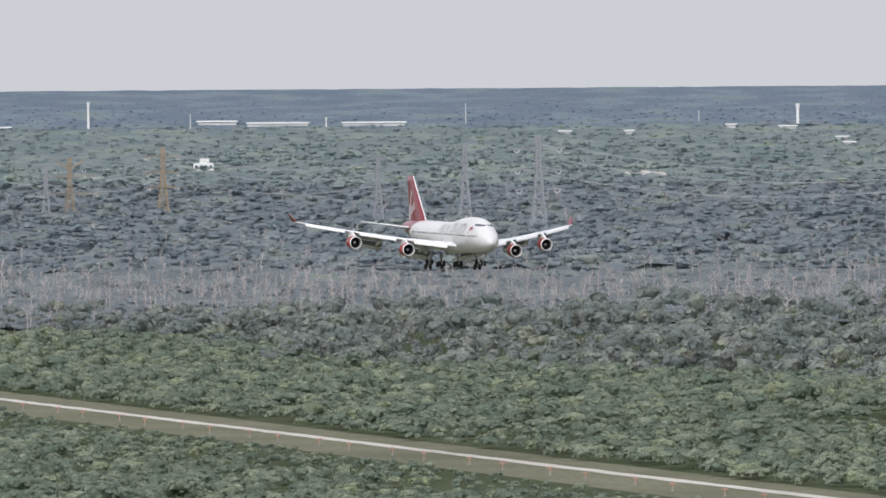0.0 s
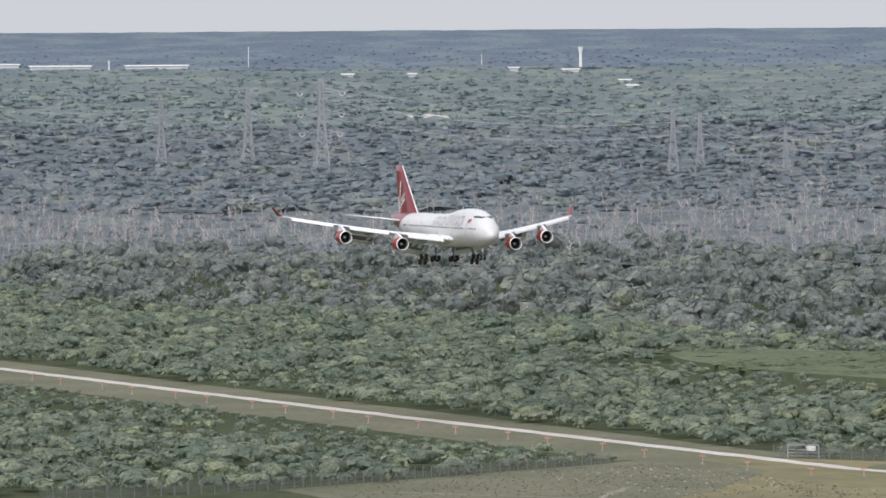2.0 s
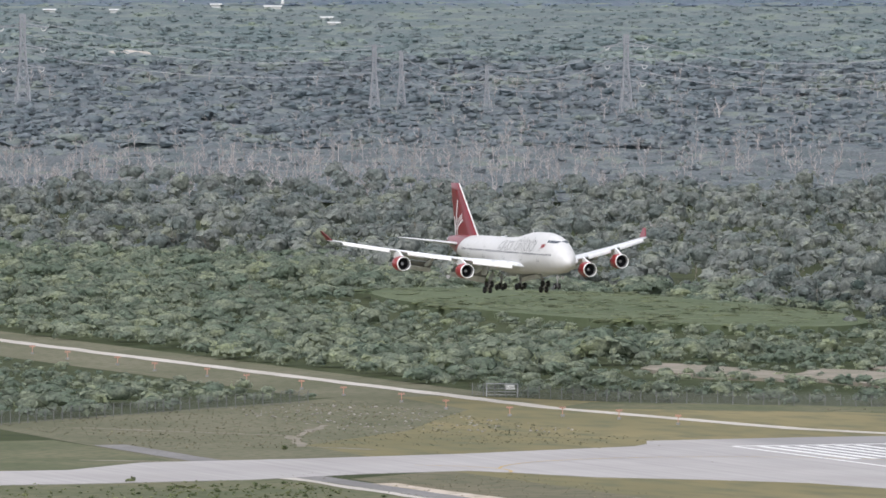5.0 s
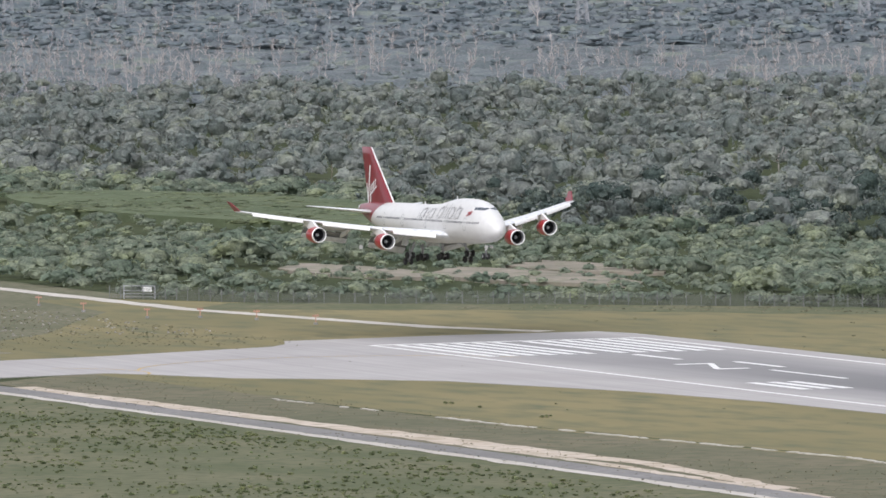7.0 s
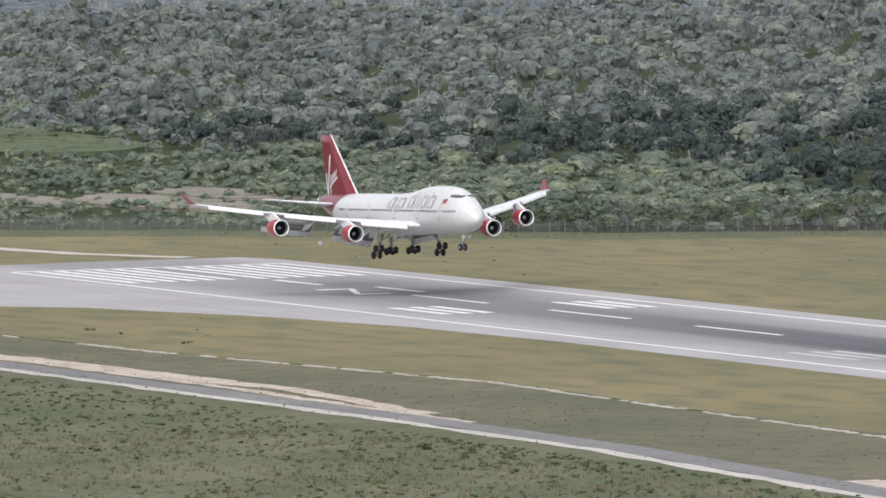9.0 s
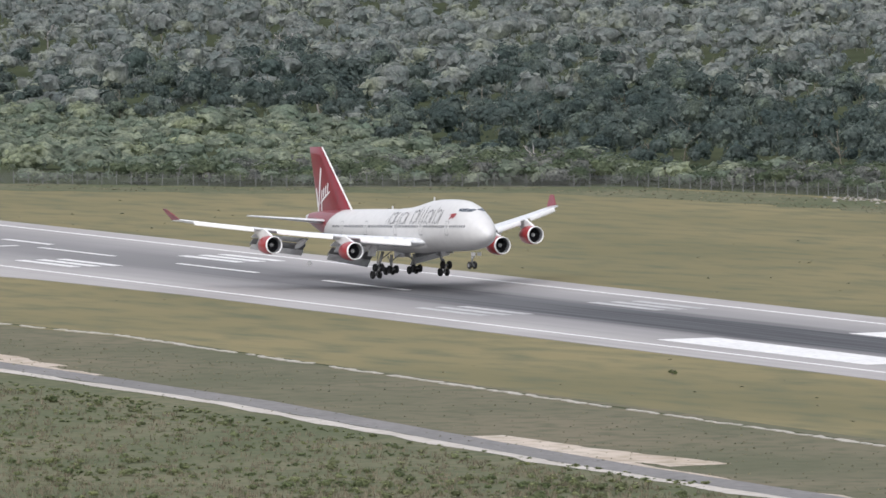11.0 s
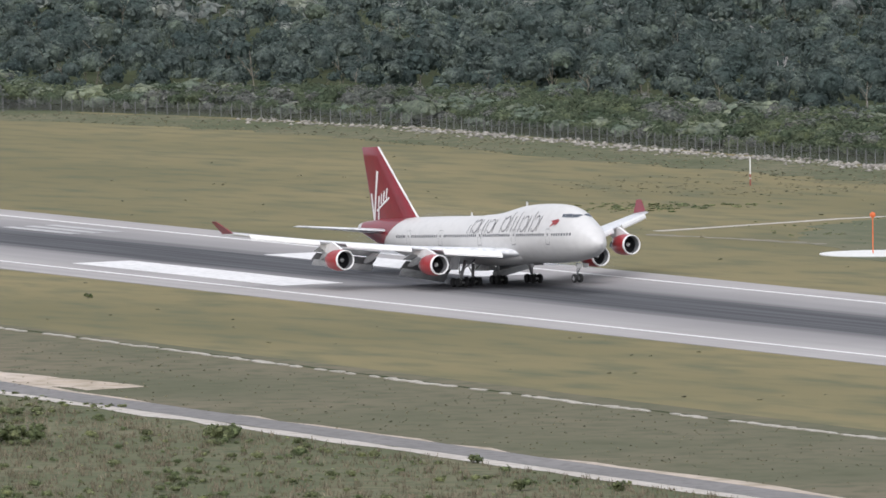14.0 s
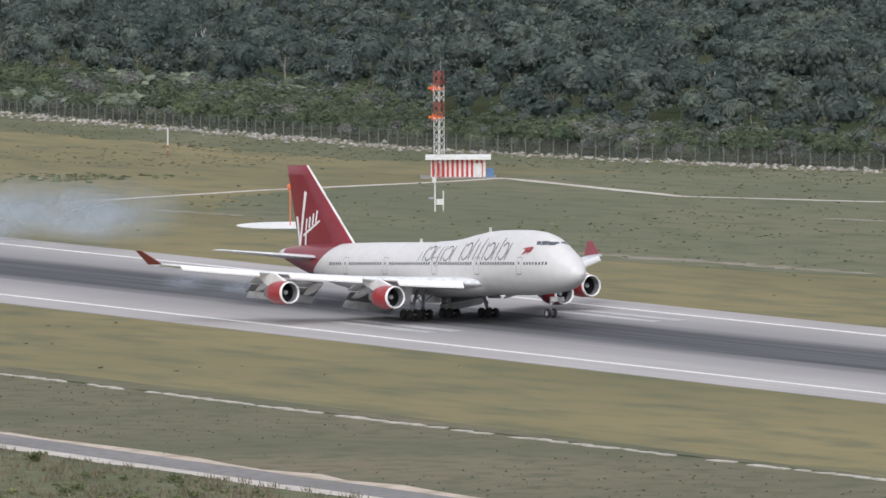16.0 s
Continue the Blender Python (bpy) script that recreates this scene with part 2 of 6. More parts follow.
WING_WHITE = surface("white_slat_paint", (0.8, 0.79, 0.775), (0.84, 0.83, 0.815), 0.3, 1.2, (0.74, 0.73, 0.72), 0.35)
DARK_GREY = surface("grey_flap_underside", (0.2, 0.205, 0.21), (0.26, 0.265, 0.27), 0.3, 1.5, (0.15, 0.15, 0.155), 0.5)
TAIL_RED = surface("deep_red_aircraft_paint", (0.2, 0.012, 0.022), (0.23, 0.014, 0.026), 0.3, 1.2, (0.18, 0.01, 0.02), 0.3, coat=0.3)
COWL_RED = surface("red_cowl_paint", (0.33, 0.022, 0.028), (0.36, 0.026, 0.03), 0.3, 1.2, (0.29, 0.02, 0.025), 0.3, coat=0.3)
METAL = surface("bare_aluminium", (0.7, 0.7, 0.71), (0.76, 0.76, 0.77), 0.5, 3, (0.6, 0.6, 0.61), 0.32, 0.6)
FAN = surface("dark_fan_titanium", (0.035, 0.036, 0.04), (0.05, 0.05, 0.055), 1, 6, (0.03, 0.03, 0.03), 0.4, 0.5)
TYRE = surface("black_tyre_rubber", (0.018, 0.018, 0.019), (0.025, 0.025, 0.026), 1, 6, (0.03, 0.03, 0.03), 0.8)
GEAR = surface("grey_gear_steel", (0.4, 0.4, 0.41), (0.46, 0.46, 0.47), 1, 6, (0.2, 0.2, 0.2), 0.45, 0.3)
LETTER = surface("dark_grey_lettering_paint", (0.075, 0.075, 0.08), (0.09, 0.09, 0.1), 1, 6, (0.11, 0.11, 0.12), 0.5)
WINDOW_DARK = surface("dark_cabin_window", (0.1, 0.105, 0.115), (0.13, 0.135, 0.145), 1, 6, (0.09, 0.09, 0.1), 0.2)


# ---- building helpers ----
def mesh_of(name, verts, faces, material, smooth=False):
    me = bpy.data.meshes.new(name)
    me.from_pydata([tuple(v) for v in verts], [], faces)
    me.materials.append(material)
    if smooth:
        me.polygons.foreach_set("use_smooth", [True] * len(me.polygons))
    me.update()
    return me


def part(name, data, parent=None, label="", m=None):
    ob = new(name, data)
    if parent:
        ob.parent = parent
    if m is not None:
        ob.matrix_basis = m
    if label:
        ob["label"] = label
    return ob


def join(*pieces):
    """Several (verts, faces) as one."""
    V, F = [], []
    for v, f in pieces:
        n = len(V)
        V += [tuple(p) for p in v]
        F += [tuple(i + n for i in q) for q in f]
    return V, F


def block(x0, x1, y0, y1, z0, z1):
    v = [(x, y, z) for z in (z0, z1) for x, y in ((x0, y0), (x1, y0), (x1, y1), (x0, y1))]
    return v, [(3, 2, 1, 0), (4, 5, 6, 7), (0, 1, 5, 4), (1, 2, 6, 5), (2, 3, 7, 6), (3, 0, 4, 7)]


def tube(p, q, r0, r1=None, n=6):
    """A tapered rod from p to q."""
    p, q = Vector(p), Vector(q)
    r1 = r0 if r1 is None else r1
    a = (q - p).normalized()
    u = a.orthogonal().normalized()
    w = a.cross(u)
    V = [c + (u * math.cos(i * 2 * math.pi / n) + w * math.sin(i * 2 * math.pi / n)) * r for c, r in ((p, r0), (q, r1)) for i in range(n)]
    F = [(i, (i + 1) % n, n + (i + 1) % n, n + i) for i in range(n)] + [tuple(range(n))[::-1], tuple(range(n, 2 * n))]
    return V, F


def lathe(profile, n=24, axis="x", closed_ends=True):
    """Turn (distance, radius) pairs about an axis."""
    V, F = [], []
    for d, r in profile:
        for i in range(n):
            a = i * 2 * math.pi / n
            V.append((d, r * math.cos(a), r * math.sin(a)) if axis == "x" else (r * math.cos(a), d, r * math.sin(a)))
    for k in range(len(profile) - 1):
        for i in range(n):
            j = (i + 1) % n
            F.append((k * n + i, k * n + j, (k + 1) * n + j, (k + 1) * n + i))
    return V, F


# Far land is raised to meet the camera's horizon within 5 km.
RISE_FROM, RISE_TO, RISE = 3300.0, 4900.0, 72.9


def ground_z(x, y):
    """Flat to RISE_FROM from the camera, then raised so far dips fit its view."""
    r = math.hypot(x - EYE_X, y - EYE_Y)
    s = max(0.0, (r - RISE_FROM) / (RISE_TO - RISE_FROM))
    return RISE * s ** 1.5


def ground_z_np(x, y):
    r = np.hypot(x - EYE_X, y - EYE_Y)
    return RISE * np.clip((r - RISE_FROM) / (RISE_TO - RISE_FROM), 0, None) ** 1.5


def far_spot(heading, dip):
    """The ground spot seen from the camera at that heading and dip, in degrees."""
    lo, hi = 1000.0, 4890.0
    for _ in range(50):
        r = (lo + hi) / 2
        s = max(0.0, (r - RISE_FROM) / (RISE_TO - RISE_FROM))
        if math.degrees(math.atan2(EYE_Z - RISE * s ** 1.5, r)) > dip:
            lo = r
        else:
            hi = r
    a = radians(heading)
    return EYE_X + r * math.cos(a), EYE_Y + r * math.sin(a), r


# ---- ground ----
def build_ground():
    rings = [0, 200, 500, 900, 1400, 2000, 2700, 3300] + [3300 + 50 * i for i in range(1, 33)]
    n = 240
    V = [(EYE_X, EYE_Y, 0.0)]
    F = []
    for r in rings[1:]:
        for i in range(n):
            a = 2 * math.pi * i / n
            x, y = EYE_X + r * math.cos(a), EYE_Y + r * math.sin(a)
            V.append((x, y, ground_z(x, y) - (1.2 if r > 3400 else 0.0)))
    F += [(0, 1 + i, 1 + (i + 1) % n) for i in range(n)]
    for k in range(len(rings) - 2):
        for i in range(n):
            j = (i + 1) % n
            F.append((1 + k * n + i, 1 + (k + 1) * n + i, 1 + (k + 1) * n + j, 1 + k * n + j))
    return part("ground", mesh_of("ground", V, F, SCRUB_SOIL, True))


tagged(build_ground(), "dark green scrub soil of a flat wooded lowland", "ground", kind="structure")


def slab(name, outline, z, material, label, category="ground", kind="structure"):
    """A flat sheet with a skirt down into the ground."""
    n = len(outline)
    V = [(x, y, z) for x, y in outline] + [(x, y, -0.3) for x, y in outline]
    F = [tuple(range(n))] + [(i, n + i, n + (i + 1) % n, (i + 1) % n) for i in range(n)]
    area = sum(outline[i][0] * outline[(i + 1) % n][1] - outline[(i + 1) % n][0] * outline[i][1] for i in range(n))
    if area < 0:
        F = [f[::-1] for f in F]
    bm = bmesh.new()
    me = mesh_of(name, V, F, material)
    bm.from_mesh(me)
    bmesh.ops.triangulate(bm, faces=[f for f in bm.faces if len(f.verts) > 4])
    bm.to_mesh(me)
    bm.free()
    return tagged(part(name, me), label, category, kind=kind)


def ribbon(name, line, width, z, material, label, category="road", wander=0.0, step=8.0, kind="structure"):
    """A strip along a line, with an uneven edge."""
    pts = []
    for (x0, y0), (x1, y1) in zip(line, line[1:]):
        k = max(1, int(math.hypot(x1 - x0, y1 - y0) / step))
        pts += [Vector((x0 + (x1 - x0) * i / k, y0 + (y1 - y0) * i / k)) for i in range(k)]
    pts.append(Vector(line[-1]))
    rnd = random.Random(len(name) + int(abs(line[0][0])))
    left, right = [], []
    for i, p in enumerate(pts):
        d = (pts[min(i + 1, len(pts) - 1)] - pts[max(i - 1, 0)]).normalized()
        nrm = Vector((-d.y, d.x))
        left.append(p + nrm * (width / 2 + rnd.uniform(-wander, wander)))
        right.append(p - nrm * (width / 2 + rnd.uniform(-wander, wander)))
    V = [(*p, ground_z(*p) + z) for p in left] + [(*p, ground_z(*p) + z) for p in right]
    n = len(pts)
    F = [(n + i, n + i + 1, i + 1, i) for i in range(n - 1)]
    return tagged(part(name, mesh_of(name, V, F, material)), label, category, kind=kind)


FENCE = [(-205, -2), (-165, 18), (-130, 64), (-88, 106), (-66, 128), (-36, 186), (12, 199), (72, 208), (183, 203), (285, 203), (330, 214), (373, 226), (440, 245), (520, 262)]
slab("mown_field", [(-205, -4), *FENCE[1:], (900, 330), (1300, 330), (1300, -88), (340, -84), (240, -96), (100, -104), (60, -100), (-30, -95), (-75, -60), (-120, -38), (-150, -22), (-205, -18)],
     0.03, MOWN, "mown yellow-green airfield grass beside the runway", "grass")
slab("rough_verge", [(60, -100), (240, -96), (340, -84), (1300, -88), (1300, -137), (800, -137), (600, -133), (480, -124), (400, -122), (80, -124)], 0.04, ROUGH_GRASS, "rough grey-green grass between drain and service road", "grass")
slab("near_field", [(-60, -132), (90, -131), (400, -126), (600, -137), (1300, -140), (1300, -400), (-60, -400)], 0.02, GREEN_GRASS, "rough green field with low weeds beyond the service road", "grass")
slab("stony_field", [(-205, -18), (-150, -22), (-75, -60), (-30, -95), (60, -100), (40, -135), (-120, -128), (-190, -44), (-205, -30)], 0.025, STONY, "stony grey-green waste ground inside the fence", "ground")
HUT_GRASS = surface("unmown_green_grass", (0.128, 0.138, 0.088), (0.165, 0.16, 0.105), 0.02, 0.2, (0.1, 0.115, 0.07), 0.95, stretch=(0.5, 1, 1))
HUT_EDGE = [(352, 178), (362, 140), (374, 110), (400, 90), (470, 66), (560, 78), (700, 140), (700, 300), (440, 240), (373, 222)]
slab("hut_field", [(x0 + (x1 - x0) * k / 6 + 1.6 * math.sin(k * 1.9 + x0), y0 + (y1 - y0) * k / 6 + 1.6 * math.sin(k * 2.3 + y0)) for (x0, y0), (x1, y1) in zip(HUT_EDGE, HUT_EDGE[1:] + HUT_EDGE[:1]) for k in range(6)], 0.05, HUT_GRASS, "darker unmown grass round the equipment hut", "grass")
for line, w in (([(515, 79), (528, 81.5), (541, 84), (556, 85.5), (574, 88)], 3.6), ([(378, 78), (398, 83), (416, 85.5)], 2.2), ([(470, 150), (486, 156), (500, 161)], 1.8)):
    ribbon("stony_streak", line, w, 0.06, BARE, "streak of bare pale stones in the rough grass", "stones", wander=w * 0.35, step=2.0)
slab("approach_clearing", [(-1250, -36), (-1250, 6), (-205, 6), (-205, -34)], 0.02, STONY, "cleared strip of dry grass under the approach", "ground")
ribbon("dirt_road", [(-1300, -11), (-420, -9), (-150, -5), (-60, 9), (-34, 20.5)], 4.6, 0.06, CHALK, "pale limestone dirt road along the approach", wander=0.5)
ribbon("service_road", [(-40, -128), (60, -129), (250, -126), (400, -124), (480, -125), (600, -134), (800, -138), (1200, -138)], 6.0, 0.09, ROAD, "worn grey asphalt service road", wander=0.15)
ribbon("road_margin", [(60, -133), (250, -130), (400, -128.2), (480, -129.2), (600, -138.2), (800, -142), (1200, -142)], 3.0, 0.07, CHALK, "pale gravel margin of the service road", "verge", wander=0.8)
ribbon("road_margin", [(560, -128), (640, -133), (800, -134), (1000, -134)], 2.6, 0.065, SAND, "sandy margin of the service road", "verge", wander=1.2)
for line, w in (([(95, -124), (180, -121), (290, -117), (330, -114)], 5.0), ([(240, -117), (340, -113), (400, -119)], 4.0), ([(550, -127), (570, -127), (588, -125.5), (607, -124)], 8.5),
                ([(200, -121), (320, -119), (420, -121)], 2.5)):
    ribbon("sand_strip", line, w * 0.95, 0.05 + 0.004 * w, SAND, "strip of bare orange-tinted sand beside the road", "sand", wander=0.55, step=4.5)
DRAIN = [(150, -100), (240, -94), (339, -82), (450, -86), (536, -88), (660, -91), (760, -90), (900, -86), (1200, -86)]
drain = ribbon("drain_edge", DRAIN, 0.8, 0.06, SCRUB_SOIL, "shallow drain with a broken pale concrete edge", "drain", wander=0.3, step=3)
ribbon("hut_track", [(372, 83), (363, 120), (360, 153), (357, 167), (385, 165), (413, 163), (442, 179), (500, 215)], 2.2, 0.06, CHALK, "pale narrow track to the equipment hut", "track", wander=0.3)
for line, w in (([(-103, -114), (-70, -92), (-61, -86), (-99, -68)], 2.5), ([(-61, -87), (-25, -97), (-11, -89)], 3.0), ([(8, -148), (22, -130)], 3.5)):
    ribbon("dirt_track", line, w * 0.7, 0.06, BARE, "pale dirt track across the waste ground", "track", wander=0.6, step=4)
for cx, cy, sx, sy in ((-282, 78, 38, 11), (-238, 98, 44, 14), (-275, 124, 34, 11)):
    slab("bare_ground", [(cx + sx * math.cos(a) * (1 + 0.2 * math.sin(3 * a)), cy + sy * math.sin(a)) for a in [i * math.pi / 9 for i in range(18)]], 1.0 + cx * 0.001, BARE, "patch of bare stony sand among the scrub", "sand")
slab("marsh", [(-600 + 134 * math.cos(a), 172 + 38 * math.sin(a)) for a in [i * math.pi / 12 for i in range(24)]], 2.1, SWAMP, "smooth bright green reed marsh among the scrub", "marsh")

ribbon("fence_verge", [(x + 3, y - 15) for x, y in FENCE[1:]], 27, 0.045, GREEN_GRASS, "unmown grey-green verge inside the perimeter fence", "grass", wander=3.0, step=6)
# ---- runway ----
slab("runway", [(-25, -33), (-29, 0), (-28, 28), (-18, 31), (20, 32), (100, 33), (1300, 33), (1300, -33), (250, -33), (200, -36), (159, -43), (132, -52), (115, -57), (100, -70), (88, -84), (70, -92), (62, -97),
                (66, -116), (78, -140), (82, -170), (82, -300), (40, -300), (40, -160), (20, -141), (16, -111), (8, -78), (2, -64), (-7, -42), (-14, -37)], 0.10, RUNWAY,
     "pale grey asphalt runway with dark tyre rubber along the middle", "runway")
runway = bpy.data.objects["runway"]
RUNWAY_MESHES = {}


def marking(x0, x1, y0, y1, material=PAINT, name="marking", label=""):
    key = (round(x1 - x0, 2), round(y1 - y0, 2), material.name)
    if key not in RUNWAY_MESHES:
        w, d = (x1 - x0) / 2, (y1 - y0) / 2
        RUNWAY_MESHES[key] = mesh_of(name, *block(-w, w, -d, d, -0.01, 0.02), material)
    return part(name, RUNWAY_MESHES[key], runway, label, pose((x0 + x1) / 2, (y0 + y1) / 2, 0.12))


marking(-2, 1300, -25.9, -25.0)
marking(-2, 1300, 24.9, 25.8)
marking(-2.5, -1.3, -25, 25)
for side in (-1, 1):
    for i in range(6):
        y = side * (3.0 + 3.6 * i) - (0.9 if side < 0 else 0.9)
        marking(0, 46, y, y + 1.6)
for i in range(3):
    marking(112 + 56.5 * i, 143 + 56.5 * i, 1.6, 2.6)
for x, k in ((147, 3), (299, 3), (611, 2), (763, 2), (915, 1)):
    for i in range(k):
        worn = WORN_PAINT if x > 200 else PAINT
        marking(x, x + 23, -17.3 + 3.6 * i, -15.5 + 3.6 * i, worn)
        marking(x, x + 23, 18.8 - 3.6 * i, 20.6 - 3.6 * i, worn)
for y in (-20, 10.6):
    marking(386, 450, y, y + 9.4)
# designation strokes
marking(52, 72, 1.6, 3.0)
marking(84, 104, 6.9, 8.2)
marking(86.4, 88.2, -4.7, 1.9)
marking(103.6, 105.4, -4.7, 1.2)
part("marking", mesh_of("marking", *block(-8.4, 8.4, -0.55, 0.55, -0.01, 0.02), PAINT), runway, "", pose(96, -1.5, 0.12, rz=-19))


def arc_line(cx, cy, r, a0, a1, w):
    k = 16
    A = [radians(a0 + (a1 - a0) * i / k) for i in range(k + 1)]
    V = [(cx + (r + s * w / 2) * math.cos(a), cy + (r + s * w / 2) * math.sin(a), 0.125) for s in (-1, 1) for a in A]
    return V, [(i, i + 1, k + 2 + i, k + 1 + i) for i in range(k)]


part("lead_in_line", mesh_of("lead_in_line", *join(arc_line(70, -52, 40, 120, 250, 0.5), arc_line(60, -110, 20, 60, 150, 0.5)), YELLOW), runway, "faded yellow taxi line")


# ---- woods ----
def crown_template(rnd, lobes, quads, size, flat=0.75):
    """A ragged crown: a few leafy lobes, each with leaf clumps turned outwards; unit radius."""
    V, F = [], []
    bm = bmesh.new()
    bmesh.ops.create_icosphere(bm, subdivisions=1, radius=1.0)
    ball = [v.co.copy() for v in bm.verts]
    tris = [tuple(v.index for v in f.verts) for f in bm.faces]
    bm.free()
    for k in range(lobes):
        a = 2 * math.pi * k / lobes + rnd.uniform(-0.5, 0.5)
        off = rnd.uniform(0.3, 0.55) if lobes > 1 else 0
        mid = Vector((math.cos(a) * off, math.sin(a) * off, rnd.uniform(-0.3, 0.35)))
        rad = rnd.uniform(0.42, 0.62) if lobes > 1 else 0.8
        n = len(V)
        V += [(mid.x + p.x * rad * q, mid.y + p.y * rad * q, (mid.z + p.z * rad * q) * flat) for p in ball for q in (rnd.uniform(0.5, 1.12),)]
        F += [tuple(i + n for i in f) for f in tris if sum(ball[i].z for i in f) > -1.4]
        for _ in range(max(1, quads // lobes)):
            d = Vector((rnd.gauss(0, 1), rnd.gauss(0, 1), rnd.gauss(0.3, 0.8))).normalized()
            c = mid + d * rad * rnd.uniform(0.9, 1.2)
            c.z *= flat
            nrm = (d + Vector((rnd.uniform(-0.5, 0.5), rnd.uniform(-0.5, 0.5), rnd.uniform(-0.1, 0.55)))).normalized()
            u = nrm.orthogonal().normalized()
            u.rotate(Matrix.Rotation(rnd.uniform(0, 6.28), 3, nrm))
            w = nrm.cross(u)
            s = size * rnd.uniform(0.6, 1.4)
            n = len(V)
            V += [tuple(c + u * s * rnd.uniform(0.7, 1.2)), tuple(c + w * s * rnd.uniform(0.5, 1.0)), tuple(c - u * s * rnd.uniform(0.7, 1.2)), tuple(c - w * s * rnd.uniform(0.5, 1.0))]
            F += [(n, n + 1, n + 2), (n, n + 2, n + 3)]
    return np.array(V, float), np.array(F, int)


def bare_template(rnd, limbs, thick):
    """A leafless tree of unit height: a leaning trunk with forked limbs."""
    pieces = []
    top = Vector((rnd.uniform(-0.12, 0.12), rnd.uniform(-0.12, 0.12), rnd.uniform(0.75, 1.0)))
    pieces.append(tube((0, 0, 0), top, thick, thick * 0.4, 3))
    for _ in range(limbs):
        k = rnd.uniform(0.3, 0.9)
        a = rnd.uniform(0, 6.28)
        p = top * k
        l = rnd.uniform(0.2, 0.5) * (1.15 - k * 0.6)
        q = p + Vector((math.cos(a) * l * 0.7, math.sin(a) * l * 0.7, l * rnd.uniform(0.5, 1.0)))
        pieces.append(tube(p, q, thick * 0.55, thick * 0.3, 3))
    V, F = join(*pieces)
    T = []
    for f in [f for f in F if len(f) == 4]:
        T += [(f[0], f[i], f[i + 1]) for i in range(1, len(f) - 1)]
    return np.array(V, float), np.array(T, int)


def stamp(name, templates, xyz, scale, material, label, category, rng, kind="stuff"):
    """Many copies of a few templates in one mesh."""
    which = rng.integers(0, len(templates), len(xyz))
    spin = rng.uniform(0, 2 * np.pi, len(xyz))
    VV, FF, n0 = [], [], 0
    for k, (tv, tf) in enumerate(templates):
        idx = np.nonzero(which == k)[0]
        if not len(idx):
            continue
        c, s = np.cos(spin[idx])[:, None], np.sin(spin[idx])[:, None]
        sc = scale[idx]
        x = (tv[:, 0] * c - tv[:, 1] * s) * sc[:, :1] + xyz[idx, :1]
        y = (tv[:, 0] * s + tv[:, 1] * c) * sc[:, :1] + xyz[idx, 1:2]
        z = tv[None, :, 2] * sc[:, 1:2] + xyz[idx, 2:3]
        VV.append(np.stack([x, y, z], -1).reshape(-1, 3))
        FF.append((tf[None] + (np.arange(len(idx)) * len(tv))[:, None, None] + n0).reshape(-1, 3))
        n0 += len(idx) * len(tv)
    V, F = np.concatenate(VV), np.concatenate(FF)
    me = bpy.data.meshes.new(name)
    me.vertices.add(len(V))
    me.vertices.foreach_set("co", V.astype(np.float32).ravel())
    me.loops.add(F.size)
    me.loops.foreach_set("vertex_index", F.astype(np.int32).ravel())
    me.polygons.add(len(F))
    me.polygons.foreach_set("loop_start", np.arange(0, F.size, 3, dtype=np.int32))
    me.polygons.foreach_set("use_smooth", np.ones(len(F), bool))
    me.materials.append(material)
    me.update(calc_edges=True)
    return tagged(part(name, me), label, category, kind=kind)


HEAD_LO, HEAD_HI = 145.0, 167.2  # headings that the woods fill, degrees


def scatter(rng, r0, r1, side, deep, jitter=0.45):
    """Points over a stretch of the lowland, about side metres apart across and deep metres apart outwards."""
    out = []
    for r in np.arange(r0, r1, deep):
        da = math.degrees(side / r)
        a = np.arange(HEAD_LO, HEAD_HI, da)
        a = a + rng.uniform(-jitter, jitter, len(a)) * da
        rr = r + rng.uniform(-jitter, jitter, len(a)) * deep * 1.6
        out.append(np.stack([EYE_X + rr * np.cos(np.radians(a)), EYE_Y + rr * np.sin(np.radians(a))], 1))
    return np.concatenate(out)


def fence_y(x):
    fx, fy = np.array(FENCE).T
    return np.interp(x, fx, fy)


def lumps(x, y, scale, seed):
    """Smooth random values, -1 to 1, over the plan."""
    return (np.sin(x / scale + seed) * np.cos(y / scale * 1.3 + seed * 2.1) + np.sin((x + y) / scale * 0.57 + seed * 3.3) * 0.7 + np.cos((x * 0.8 - y * 1.6) / scale * 0.4 + seed) * 0.6) / 2.0


def tall_edge(x):
    return 216 + 14 * np.sin(x / 60.0) + 8 * np.sin(x / 23.0 + 1) - np.clip((x + 80) / 100, 0, 1) * 0 + np.clip((x + 60) / 110, 0, 1) * 28 + np.clip((-950 - x) / 200, 0, 1) * -60


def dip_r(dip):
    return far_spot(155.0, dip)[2]


